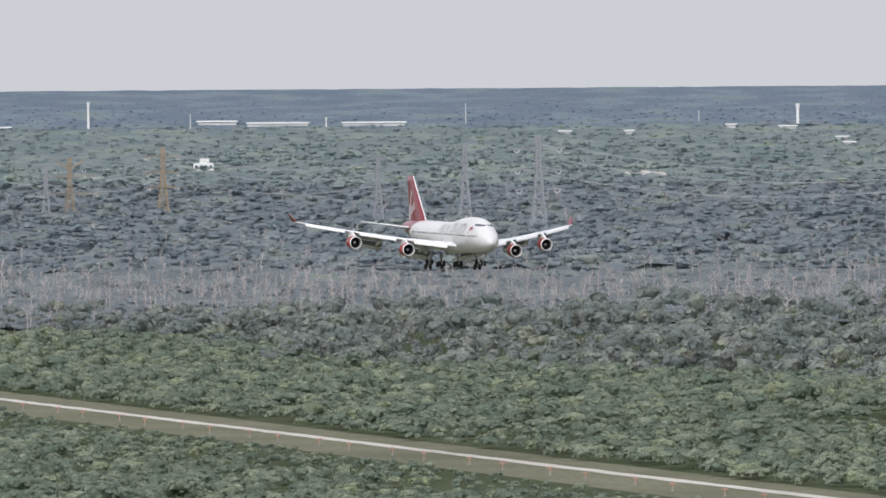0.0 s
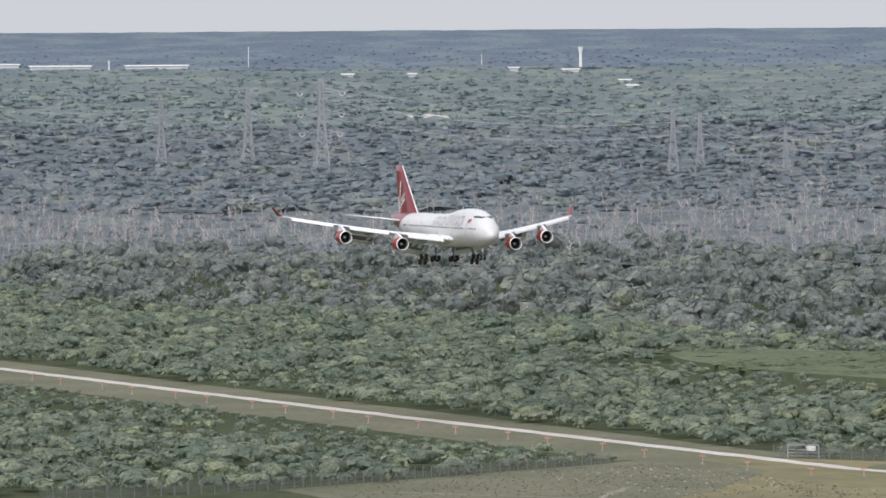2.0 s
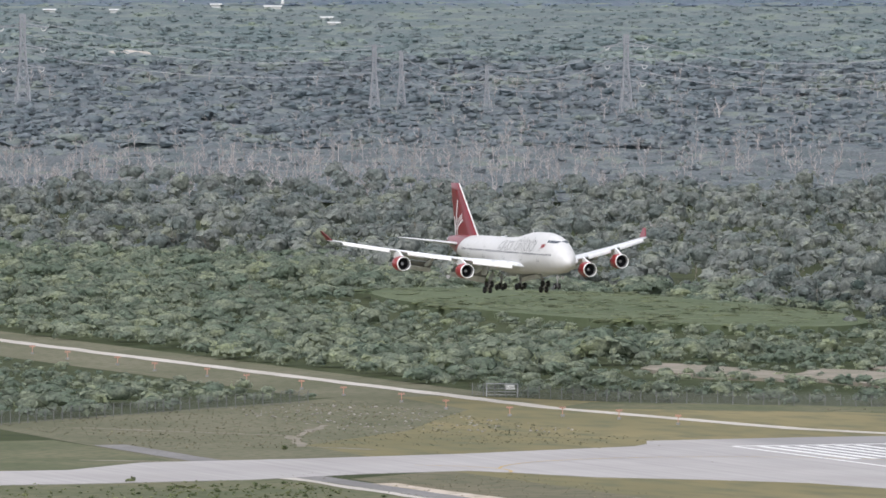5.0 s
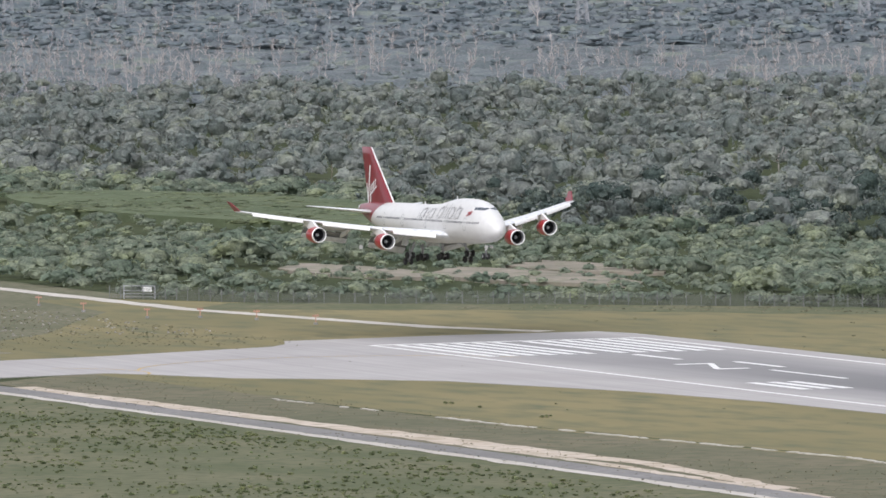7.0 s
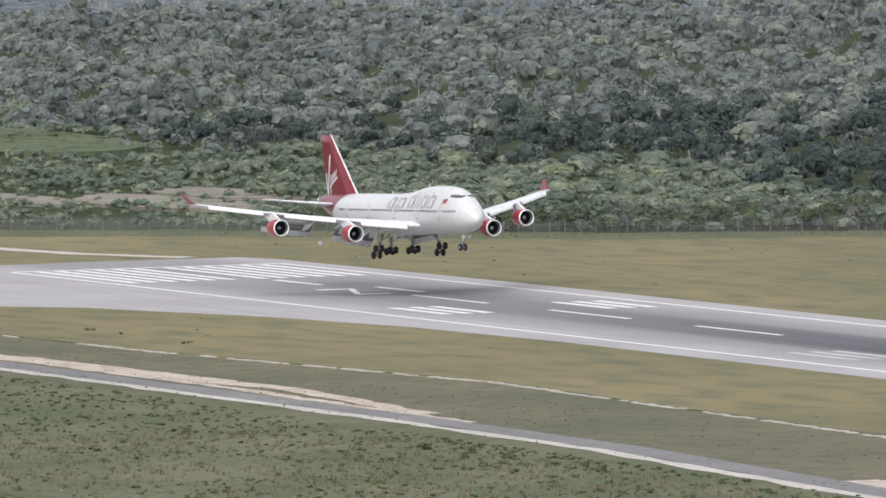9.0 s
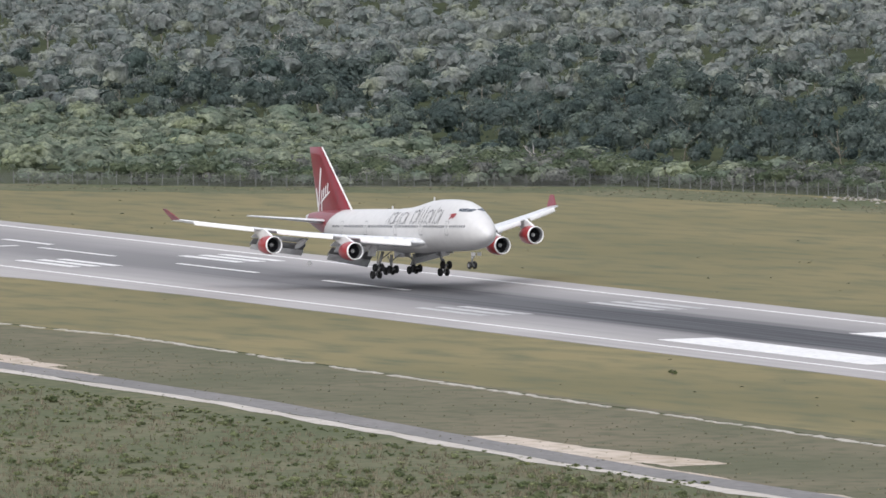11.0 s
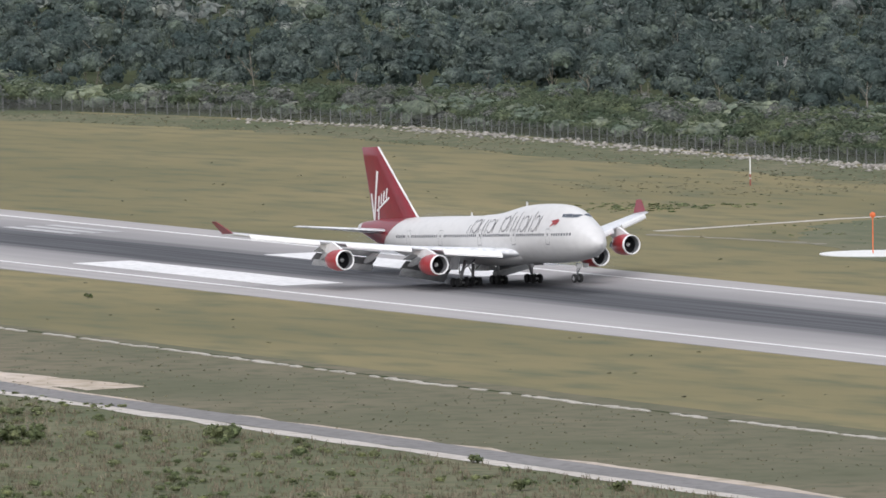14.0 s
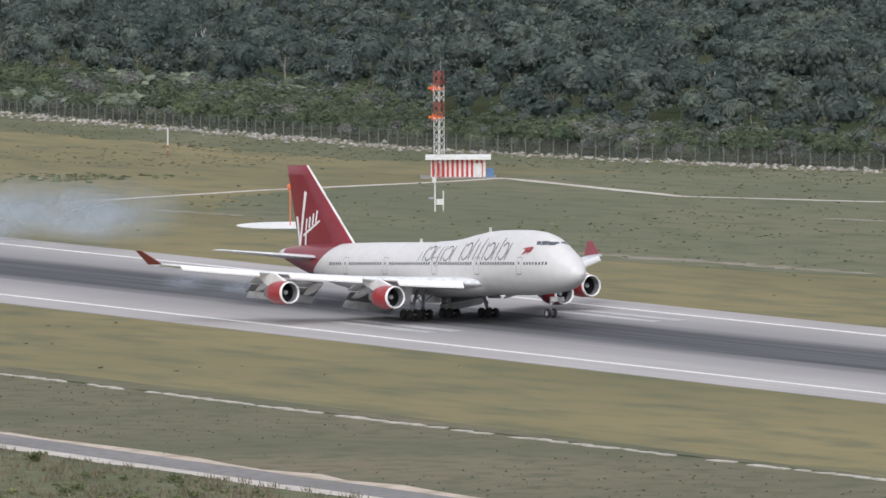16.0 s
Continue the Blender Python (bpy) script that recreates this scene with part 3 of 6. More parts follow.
def canopy(name, r0, r1, dr, da, height, material, label, rng):
    """The closed roof of leaves of a wood, as one uneven sheet; height gives metres over the ground, 0 where there is none."""
    R = np.arange(r0, r1 + dr, dr)
    A = np.radians(np.arange(HEAD_LO, HEAD_HI, da))
    rr, aa = np.meshgrid(R, A, indexing="ij")
    rr = rr + rng.uniform(-0.3, 0.3, rr.shape) * dr
    aa = aa + rng.uniform(-0.3, 0.3, aa.shape) * np.radians(da)
    x, y = EYE_X + rr * np.cos(aa), EYE_Y + rr * np.sin(aa)
    h = height(x, y)
    z = ground_z_np(x, y) + np.where(h > 0, h * rng.uniform(0.35, 1.4, h.shape), -0.6)
    n, m = x.shape
    i = np.arange(n * m).reshape(n, m)
    q = np.stack([i[:-1, :-1], i[:-1, 1:], i[1:, 1:], i[1:, :-1]], -1).reshape(-1, 4)
    q = q[(h.ravel()[q] > 0).any(1)]
    used = np.unique(q)
    back = np.zeros(n * m, int)
    back[used] = np.arange(len(used))
    V = np.stack([x.ravel(), y.ravel(), z.ravel()], 1)[used]
    q = back[q]
    F = np.concatenate([q[:, [0, 2, 1]], q[:, [0, 3, 2]]])
    me = bpy.data.meshes.new(name)
    me.vertices.add(len(V))
    me.vertices.foreach_set("co", V.astype(np.float32).ravel())
    me.loops.add(F.size)
    me.loops.foreach_set("vertex_index", F.astype(np.int32).ravel())
    me.polygons.add(len(F))
    me.polygons.foreach_set("loop_start", np.arange(0, F.size, 3, dtype=np.int32))
    me.polygons.foreach_set("use_smooth", np.ones(len(F), bool))
    me.materials.append(material)
    me.update(calc_edges=True)
    return tagged(part(name, me), label, "forest", kind="stuff")


def marsh_at(x, y):
    return (np.abs((x + 600) / 130) ** 2.2 + np.abs((y - 172) / 36 + 0.2 * np.sin(x / 17)) ** 2.2) < 1


def sand_at(x, y):
    bare = (((x + 282) / 34) ** 2 + ((y - 78) / 9) ** 2 < 1) | (((x + 238) / 40) ** 2 + ((y - 98) / 12) ** 2 < 1) | (((x + 275) / 30) ** 2 + ((y - 124) / 9) ** 2 < 1)
    return bare & (lumps(x, y, 6, 4.0) < 0.08)


def scrub_at(x, y):
    beyond = (y > np.where(x > -205, fence_y(x) + 4, 5)) & (y < tall_edge(x) + 13)
    inner = (y < -37) & (x < -190 - (y + 44) * 0.85) & (x < -110)
    return (beyond | inner) & ~marsh_at(x, y) & ~sand_at(x, y)


def tall_at(x, y):
    return y > np.where(x > -60, np.maximum(tall_edge(x), fence_y(x) + 20), tall_edge(x))


def scrub_h(x, y):
    low = (((x + 225) / 90) ** 2 + ((y - 82) / 42) ** 2 < 1) | (((x + 540) / 170) ** 2 + ((y - 150) / 62) ** 2 < 1)
    return np.clip(2.3 + 0.8 * lumps(x, y, 19, 1.0) + 0.7 * lumps(x, y, 5.5, 3.0), 0.9, 4.5) * np.where(low, 0.5, 1) * np.where(y < -30, np.clip(0.35 + (-37 - y) / 110, 0.35, 1), 1)


def tall_h(x, y):
    return np.clip(7.6 + 2.0 * lumps(x, y, 31, 5.0) + 1.6 * lumps(x, y, 9, 2.0), 4, 13)


def tree_crown(rnd, clumps, size, flat, ring=6):
    """A domed, lobed crown of unit radius: a ragged inner mass under many small leaf clumps."""
    bumps = []
    for _ in range(6):
        d = Vector((rnd.gauss(0, 1), rnd.gauss(0, 1), rnd.gauss(0.4, 0.7))).normalized()
        bumps.append((d, rnd.uniform(0.18, 0.42)))

    def reach(d):
        return 0.74 + max(g * max(0.0, d.dot(b)) ** 5 for b, g in bumps)

    V, F = [], []
    for el, k in ((-35, 0.7), (8, 0.8), (45, 0.82)):
        for i in range(ring):
            az = 2 * math.pi * (i + rnd.uniform(-0.3, 0.3)) / ring
            e = radians(el + rnd.uniform(-9, 9))
            d = Vector((math.cos(az) * math.cos(e), math.sin(az) * math.cos(e), math.sin(e)))
            p = d * reach(d) * k
            V.append((p.x, p.y, p.z * flat))
    V.append((0, 0, 0.66 * flat))
    for k in range(2):
        for i in range(ring):
            j = (i + 1) % ring
            F += [(k * ring + i, k * ring + j, k * ring + ring + j), (k * ring + i, k * ring + ring + j, k * ring + ring + i)]
    F += [(2 * ring + i, 2 * ring + (i + 1) % ring, 3 * ring) for i in range(ring)]
    for _ in range(clumps):
        az, sn = rnd.uniform(0, 6.2832), rnd.uniform(-0.45, 1.0)
        cs = math.sqrt(1 - sn * sn)
        d = Vector((math.cos(az) * cs, math.sin(az) * cs, sn))
        c = d * reach(d) * rnd.uniform(0.9, 1.12)
        c.z *= flat
        nrm = (d + Vector((rnd.uniform(-0.5, 0.5), rnd.uniform(-0.5, 0.5), rnd.uniform(0.0, 0.8)))).normalized()
        u = nrm.orthogonal().normalized()
        u.rotate(Matrix.Rotation(rnd.uniform(0, 6.28), 3, nrm))
        w = nrm.cross(u)
        s = size * rnd.uniform(0.6, 1.4)
        n = len(V)
        V += [tuple(c + u * s * rnd.uniform(0.7, 1.2)), tuple(c + w * s * rnd.uniform(0.5, 1.0) - nrm * s * 0.25), tuple(c - u * s * rnd.uniform(0.7, 1.2)), tuple(c - w * s * rnd.uniform(0.5, 1.0) - nrm * s * 0.25)]
        F += [(n, n + 1, n + 2), (n, n + 2, n + 3)]
    return np.array(V, float), np.array(F, int)


def plant_woods():
    rng = np.random.default_rng(7)
    rnd = random.Random(11)
    low = [tree_crown(rnd, 24, 0.245, 0.78) for _ in range(10)]
    near = [tree_crown(rnd, 74, 0.148, rnd.uniform(0.7, 0.95)) for _ in range(12)]
    tall = [tree_crown(rnd, 24, 0.245, rnd.uniform(0.7, 1.0)) for _ in range(12)]
    far = [tree_crown(rnd, 8, 0.36, 0.75, 4) for _ in range(10)]
    tr = [bare_template(rnd, 6, 0.015) for _ in range(8)]
    bare = [bare_template(rnd, 10, 0.019) for _ in range(10)]
    dead0, dead1 = dip_r(1.5), dip_r(1.21)

    # low scrub
    x, y = scatter(rng, 1780, 3340, 4.6, 14.5).T
    keep = scrub_at(x, y)
    x, y = x[keep], y[keep]
    h = scrub_h(x, y) * (0.9 + 0.95 * rng.uniform(0, 1, len(x)) ** 2.2) + 0.2
    s = np.clip(h, 0.8, 5) * rng.uniform(0.62, 0.95, len(x))
    stamp("scrub_woodland", low, np.stack([x, y, h - s * 0.55], 1), np.stack([s * 1.2, s * 0.9], 1), LOW_LEAF, "low dense green scrub of leafy bushes", "scrub", rng)
    keep = rng.uniform(0, 1, len(x)) < 0.035
    stamp("scrub_twigs", tr, np.stack([x[keep], y[keep], x[keep] * 0], 1), np.stack([h[keep] * 1.5, h[keep] * 1.4], 1), BARK, "thin pale bare stems in the scrub", "tree trunks", rng)

    x, y = scatter(rng, 2150, 2700, 5.0, 11.0).T
    keep = marsh_at(x, y)
    x, y = x[keep], y[keep]
    s = rng.uniform(1.6, 3.2, len(x))
    stamp("marsh_reeds", far, np.stack([x, y, 1.9 + x * 0], 1), np.stack([s * 1.3, s * 0.3 * (1 + 0.6 * lumps(x, y, 9, 2.0))], 1), REED, "soft green tufts of reed on the marsh", "reeds", rng)

    # tall forest: near part with finer leaves, farther part in haze-lightened colour
    x, y = scatter(rng, 1560, 2650, 5.4, 14.5).T
    keep = tall_at(x, y) & (rng.uniform(2150, 2550, len(x)) > np.hypot(x - EYE_X, y - EYE_Y))
    x, y = x[keep], y[keep]
    inside = np.clip((y - tall_edge(x)) / 12, 0, 1)
    h = tall_h(x, y) * (0.72 + 0.75 * rng.uniform(0, 1, len(x)) ** 2) * (0.5 + 0.5 * inside)
    cr = np.clip(h * rng.uniform(0.27, 0.46, len(x)), 1.4, 4.4)
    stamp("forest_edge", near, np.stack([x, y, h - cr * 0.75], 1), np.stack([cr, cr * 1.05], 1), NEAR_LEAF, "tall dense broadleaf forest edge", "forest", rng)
    u = rng.uniform(0.35, 0.7, len(x))
    under = rng.uniform(0, 1, len(x)) < np.where(inside < 1, 1.0, 0.35)
    stamp("forest_undergrowth", tall, np.stack([x, y - 3, h * u - cr * 0.3], 1)[under], np.stack([cr * 0.9, cr * 0.8], 1)[under], NEAR_LEAF, "lower leafy storey of the forest", "forest", rng)
    keep = rng.uniform(0, 1, len(x)) < np.where(inside < 1, 0.45, 0.2)
    stamp("forest_trunks", tr, np.stack([x[keep], y[keep] - 2.0, x[keep] * 0], 1), np.stack([h[keep], h[keep] * rng.uniform(0.9, 1.12, keep.sum())], 1), BARK, "pale thin trunks and limbs among the forest", "tree trunks", rng)
    x, y = scatter(rng, 1500, 2150, 3.0, 6.0).T
    fy = fence_y(x)
    keep = (x > -100) & (y > fy + 3) & (y < np.maximum(tall_edge(x), fy + 20) + 5)
    x, y = x[keep], y[keep]
    h = np.clip(2.3 + 0.8 * lumps(x, y, 9, 4.0) + rng.uniform(-0.6, 1.0, len(x)) + np.clip((y - fence_y(x)) / 25, 0, 1) * 1.6, 1.0, 5)
    pale = rng.uniform(-1, 1, len(x)) < lumps(x, y, 14, 9.0) - 0.62
    for name, sel, leafs, label in (("fence_scrub", ~pale, BUSH_LEAF, "bright green bushes along the perimeter fence"), ("pale_scrub", pale, SILVER_LEAF, "silvery grey-green bushes behind the fence")):
        stamp(name, near, np.stack([x, y, h * 0.55], 1)[sel], np.stack([h * 0.66, h * 0.6], 1)[sel], leafs, label, "scrub", rng)
    x, y = scatter(rng, 2150, dead0 + 25, 6.4, 24.0).T
    keep = tall_at(x, y) & (rng.uniform(2150, 2550, len(x)) < np.hypot(x - EYE_X, y - EYE_Y))
    x, y = x[keep], y[keep]
    inside = np.clip((y - tall_edge(x)) / 14, 0, 1)
    h = tall_h(x, y) * (0.72 + 0.75 * rng.uniform(0, 1, len(x)) ** 2) * (0.42 + 0.58 * inside)
    cr = np.clip(h * rng.uniform(0.3, 0.5, len(x)), 1.5, 4.6)
    stamp("tall_forest", tall, np.stack([x, y, ground_z_np(x, y) + h - cr * 0.7], 1), np.stack([cr * 1.1, cr], 1), HAZED_TALL_LEAF, "tall mixed forest with uneven crowns, its green paled for haze", "forest", rng)
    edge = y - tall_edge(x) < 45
    stamp("forest_front", tall, np.stack([x, y - 6, h * 0.3], 1)[edge], np.stack([cr * 1.35, cr * 1.2], 1)[edge], HAZED_TALL_LEAF, "leafy skirt along the front of the forest", "forest", rng)
    keep = rng.uniform(0, 1, len(x)) < 0.14
    stamp("forest_snags", tr, np.stack([x[keep], y[keep] - 2, ground_z_np(x[keep], y[keep])], 1), np.stack([h[keep] * 1.05, h[keep] * 1.12], 1), BARK, "pale bare limbs standing among the forest", "tree trunks", rng)

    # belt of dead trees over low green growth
    canopy("dead_thicket", dead0 - 10, dead1 + 12, 7.0, 0.09, lambda x, y: np.clip(2.0 + 0.7 * lumps(x, y, 7, 2.0) + 0.6 * lumps(x, y, 33, 5.0), 0.6, 4), DEAD_BRUSH, "blue-grey brush under the dead trees, haze put into its colour", rng)
    x, y = scatter(rng, dead0 - 20, dead1 + 15, 8.0, 30).T
    cr = rng.uniform(1.6, 3.0, len(x))
    stamp("dead_belt_bushes", far, np.stack([x, y, ground_z_np(x, y) + rng.uniform(0.4, 2.6, len(x))], 1), np.stack([cr * 1.2, cr * 0.8], 1), DEAD_BRUSH, "blue-grey brush between the dead trees, haze put into its colour", "scrub", rng)
    x, y = scatter(rng, dead0 - 60, dead1 + 30, 3.4, 24).T
    band = np.clip(1.1 - np.abs(np.hypot(x - EYE_X, y - EYE_Y) - (dead0 + dead1) / 2) / (dead1 - dead0) * 1.5, 0, 1)
    keep = rng.uniform(0, 1, len(x)) < band * (0.75 + 0.5 * lumps(x, y, 60, 6.0))
    x, y = x[keep], y[keep]
    h = rng.uniform(4.5, 9.5, len(x))
    stamp("dead_trees", bare, np.stack([x, y, ground_z_np(x, y)], 1), np.stack([h, h], 1), GREY_WOOD, "belt of grey leafless dead trees", "dead trees", rng)

    # far woods up to the rim in three belts, haze painted into leaf colours
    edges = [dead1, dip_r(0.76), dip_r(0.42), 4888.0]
    for k, (name, leafs, label) in enumerate((("dark_woods", HAZED_DARK_LEAF, "dark blue-green woods under the power lines, colour lifted for haze"), ("middle_woods", HAZED_MID_LEAF, "paler green far woods, haze put into their colour"), ("far_woods", HAZED_FAR_LEAF, "blue-grey woods reaching the horizon, haze painted into their colour"))):
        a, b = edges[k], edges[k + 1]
        # Trees shrink towards the rim so the skyline looks smooth from the camera.
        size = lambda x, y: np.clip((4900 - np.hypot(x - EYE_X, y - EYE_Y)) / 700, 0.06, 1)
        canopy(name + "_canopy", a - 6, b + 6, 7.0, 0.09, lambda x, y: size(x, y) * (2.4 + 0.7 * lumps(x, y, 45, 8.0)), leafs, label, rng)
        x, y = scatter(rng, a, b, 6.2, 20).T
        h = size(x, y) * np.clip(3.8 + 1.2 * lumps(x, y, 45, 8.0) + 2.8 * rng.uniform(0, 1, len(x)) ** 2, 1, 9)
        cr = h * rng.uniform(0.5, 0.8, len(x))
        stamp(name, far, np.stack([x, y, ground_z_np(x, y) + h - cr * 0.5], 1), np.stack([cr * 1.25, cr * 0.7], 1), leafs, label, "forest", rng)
    x, y = scatter(rng, dead1, dip_r(0.85), 6.0, 40).T
    keep = rng.uniform(-1, 1, len(x)) < lumps(x, y, 80, 9.0) + 0.1
    x, y = x[keep], y[keep]
    h = rng.uniform(4, 8.5, len(x))
    stamp("thin_dead_trees", bare, np.stack([x, y, ground_z_np(x, y)], 1), np.stack([h, h], 1), GREY_WOOD, "scattered grey dead trees among the far woods", "dead trees", rng)


plant_woods()


# ---- perimeter fence ----
def build_fence(name, line, label):
    root = tagged(new(name), label, "fence")
    post = mesh_of("post", *join(block(-0.06, 0.06, -0.06, 0.06, 0, 2.3), tube((0, 0, 2.3), (-0.25, 0.25, 2.6), 0.05, 0.04, 4)), FENCE_GREY)
    for (x0, y0), (x1, y1) in zip(line, line[1:]):
        L = math.hypot(x1 - x0, y1 - y0)
        k = max(1, round(L / 3.0))
        for i in range(k):
            part("post", post, root, m=pose(x0 + (x1 - x0) * i / k, y0 + (y1 - y0) * i / k, 0, rz=math.degrees(math.atan2(y1 - y0, x1 - x0))))
        d = Vector((x1 - x0, y1 - y0, 0)) / L
        wires = [tube((x0, y0, z), (x1, y1, z), 0.012, n=3) for z in (0.1, 0.8, 1.5, 2.25, 2.45, 2.58)]
        n = int(L / 0.35)
        for i in range(n):
            s = L * i / n
            a = Vector((x0, y0, 0)) + d * s
            e = a + d * min(1.1, L - s)
            wires.append(([a + Vector((0, 0, 0.1)), a + d * 0.045 + Vector((0, 0, 0.1)), e + d * 0.045 + Vector((0, 0, 2.2)), e + Vector((0, 0, 2.2))], [(0, 1, 2, 3)]))
            e2 = a + Vector((0, 0, 2.2))
            b2 = a + d * min(1.1, L - s) + Vector((0, 0, 0.1))
            wires.append(([e2, e2 + d * 0.045, b2 + d * 0.045, b2], [(0, 1, 2, 3)]))
        part("netting", mesh_of("netting", *join(*wires), FENCE_GREY), root, "grey wire netting")
    return root


build_fence("perimeter_fence", FENCE, "grey wire perimeter fence on concrete posts")
build_fence("perimeter_fence", [(-186, -42), (-160, -76), (-116, -126), (-95, -180)], "wire fence along the edge of the scrub")


# ---- pylons ----
def pylon_body(h):
    """The tapering lattice of a transmission tower, of height h."""
    P = []
    w0, w1 = h * 0.078, h * 0.024
    levels = [0, 0.14, 0.27, 0.39, 0.5, 0.6, 0.69, 0.77, 0.84, 0.9, 0.95, 1.0]
    t = h * 0.0052
    corner = lambda k, i: Vector(((1, 1, -1, -1)[i], (1, -1, -1, 1)[i], 0)) * (w0 + (w1 - w0) * min(1, k / 0.66)) + Vector((0, 0, k * h))
    for a, b in zip(levels, levels[1:]):
        for i in range(4):
            P.append(tube(corner(a, i), corner(b, i), t * 1.3, n=3))
            P.append(tube(corner(a, i), corner(b, (i + 1) % 4), t * 0.8, n=3))
            P.append(tube(corner(a, (i + 1) % 4), corner(b, i), t * 0.8, n=3))
            P.append(tube(corner(b, i), corner(b, (i + 1) % 4), t * 0.8, n=3))
    return join(*P)


def pylon_arm(k, l, lift):
    """A pair of lattice crossarms at the height k, reaching l to each side."""
    P = []
    for s in (-1, 1):
        tip = Vector((s * l, 0, k + lift))
        for i in (-1, 1):
            P.append(tube((0, i * 0.022, k), tip, 0.0045, n=3))
            P.append(tube((0, i * 0.022, k + 0.035), tip, 0.0045, n=3))
        for q in (0.35, 0.6, 0.82):
            P.append(tube(tip * q + Vector((0, 0, k * (1 - q))), tip * q + Vector((0, 0, (k + 0.035) * (1 - q))), 0.003, n=3))
    return join(*P)


def insulator(k, l):
    """A hanging loop of insulators near an arm's tip."""
    p = [Vector((l + 0.03 * math.cos(a), 0, k + 0.045 * math.sin(a))) for a in [math.pi * (1 + i / 5) for i in range(6)]]
    return join(*[tube(a, b, 0.005, n=4) for a, b in zip(p, p[1:])])


ARMS = ([(0.66, 0.13, 0.0), (0.82, 0.13, 0.0), (0.98, 0.15, 0.0)], [(0.45, 0.25, -0.01), (0.65, 0.27, -0.01), (0.87, 0.28, -0.01)], [(0.42, 0.56, -0.02), (0.7, 0.5, 0.0), (0.8, 0.3, 0.2)])
BODY_MESH = {m.name: mesh_of("tower_body", *pylon_body(1.0), m) for m in (STEEL, RUST)}
ARM_MESH = {(k, i, m.name): mesh_of("crossarm", *pylon_arm(*a), m) for k, arms in enumerate(ARMS) for i, a in enumerate(arms) for m in (STEEL, RUST)}
LOOP_MESH = {(k, i, s): mesh_of("insulator", *insulator(a[0], s * a[1] * 0.8), WALL_WHITE) for k, arms in enumerate(ARMS) for i, a in enumerate(arms) for s in (-1, 1)}
PYLONS = []
for heading, dip, top, kind, paint in ((163.85, 0.978, 0.581, 0, STEEL), (163.377, 0.941, 0.51, 0, STEEL), (162.977, 0.993, 0.464, 1, STEEL), (161.062, 1.027, 0.633, 0, STEEL), (160.915, 1.002, 0.667, 0, STEEL),
                                       (160.449, 1.03, 0.745, 0, STEEL), (159.69, 1.049, 0.571, 1, STEEL), (158.198, 1.064, 0.679, 0, STEEL), (157.934, 1.104, 0.651, 0, STEEL), (163.147, 0.86, 0.70, 0, STEEL),
                                       (165.53, 0.906, 0.567, 2, RUST), (165.022, 0.906, 0.515, 1, RUST), (165.66, 0.921, 0.613, 0, STEEL), (156.4, 1.1, 0.66, 1, STEEL), (155.9, 1.09, 0.68, 0, STEEL)):
    x, y, r = far_spot(heading, dip)
    h = r * (math.tan(radians(dip)) - math.tan(radians(top)))
    py = tagged(new("transmission_tower"), "grey steel lattice transmission tower above the woods" if paint is STEEL else "ochre steel lattice transmission tower above the woods", "pylon", "transmission towers")
    py.matrix_basis = pose(x, y, ground_z(x, y), rz=heading + 90 + 12)
    pieces = [part("tower_body", BODY_MESH[paint.name], py)]
    for i, a in enumerate(ARMS[kind]):
        pieces.append(part("crossarm", ARM_MESH[(kind, i, paint.name)], py))
        if kind:
            pieces += [part("insulator", LOOP_MESH[(kind, i, s)], py, "pale insulator loop") for s in (-1, 1)]
    for ob in pieces:
        ob.scale = (h, h, h)
    PYLONS.append((x, y, ground_z(x, y), h, heading))


def power_line(a, b, k, off):
    """A sagging wire between two towers."""
    V, F = [], []
    for i in range(13):
        s = i / 12
        x, y = a[0] + (b[0] - a[0]) * s, a[1] + (b[1] - a[1]) * s
        z = (a[2] + a[3] * k) * (1 - s) + (b[2] + b[3] * k) * s - 10 * s * (1 - s) * 4 * 0.5
        nx, ny = math.cos(radians(a[4])), math.sin(radians(a[4]))
        V += [(x + nx * off, y + ny * off, z + 0.05), (x + nx * off, y + ny * off, z - 0.05)]
    F = [(2 * i, 2 * i + 1, 2 * i + 3, 2 * i + 2) for i in range(12)]
    return V, F


def string_wires():
    order = sorted([p for p in PYLONS], key=lambda p: -p[4])
    W = []
    for a, b in zip(order, order[1:]):
        if a[4] - b[4] < 3.0:
            for k in (0.62, 0.8, 0.95):
                for off in (-4, 4):
                    W.append(power_line(a, b, k, off))
    tagged(part("power_lines", mesh_of("power_lines", *join(*W), STEEL)), "thin grey power lines strung between the towers", "power lines", kind="stuff")


string_wires()


# ---- far buildings ----
def long_shed(heading0, heading1, dip, h, label, name="warehouse"):
    x0, y0, _ = far_spot(heading0, dip)
    x1, y1, _ = far_spot(heading1, dip)
    L = math.hypot(x1 - x0, y1 - y0)
    root = tagged(new(name), label, "building")
    root.matrix_basis = pose((x0 + x1) / 2, (y0 + y1) / 2, ground_z((x0 + x1) / 2, (y0 + y1) / 2), rz=math.degrees(math.atan2(y1 - y0, x1 - x0)))
    part("wall", mesh_of("wall", *block(-L / 2, L / 2, -6, 6, -3, h), WALL_WHITE), root)
    V = [(sx * (L / 2 + 0.6), sy * 6.8, h + 0.02) for sx in (-1, 1) for sy in (-1, 1)] + [(sx * (L / 2 + 0.6), 0, h + 0.5) for sx in (-1, 1)]
    part("roof", mesh_of("roof", V, [(0, 2, 5, 4), (3, 1, 4, 5), (1, 0, 4), (2, 3, 5), (0, 1, 3, 2)], WALL_WHITE), root, "white sheet-metal roof")
    return root


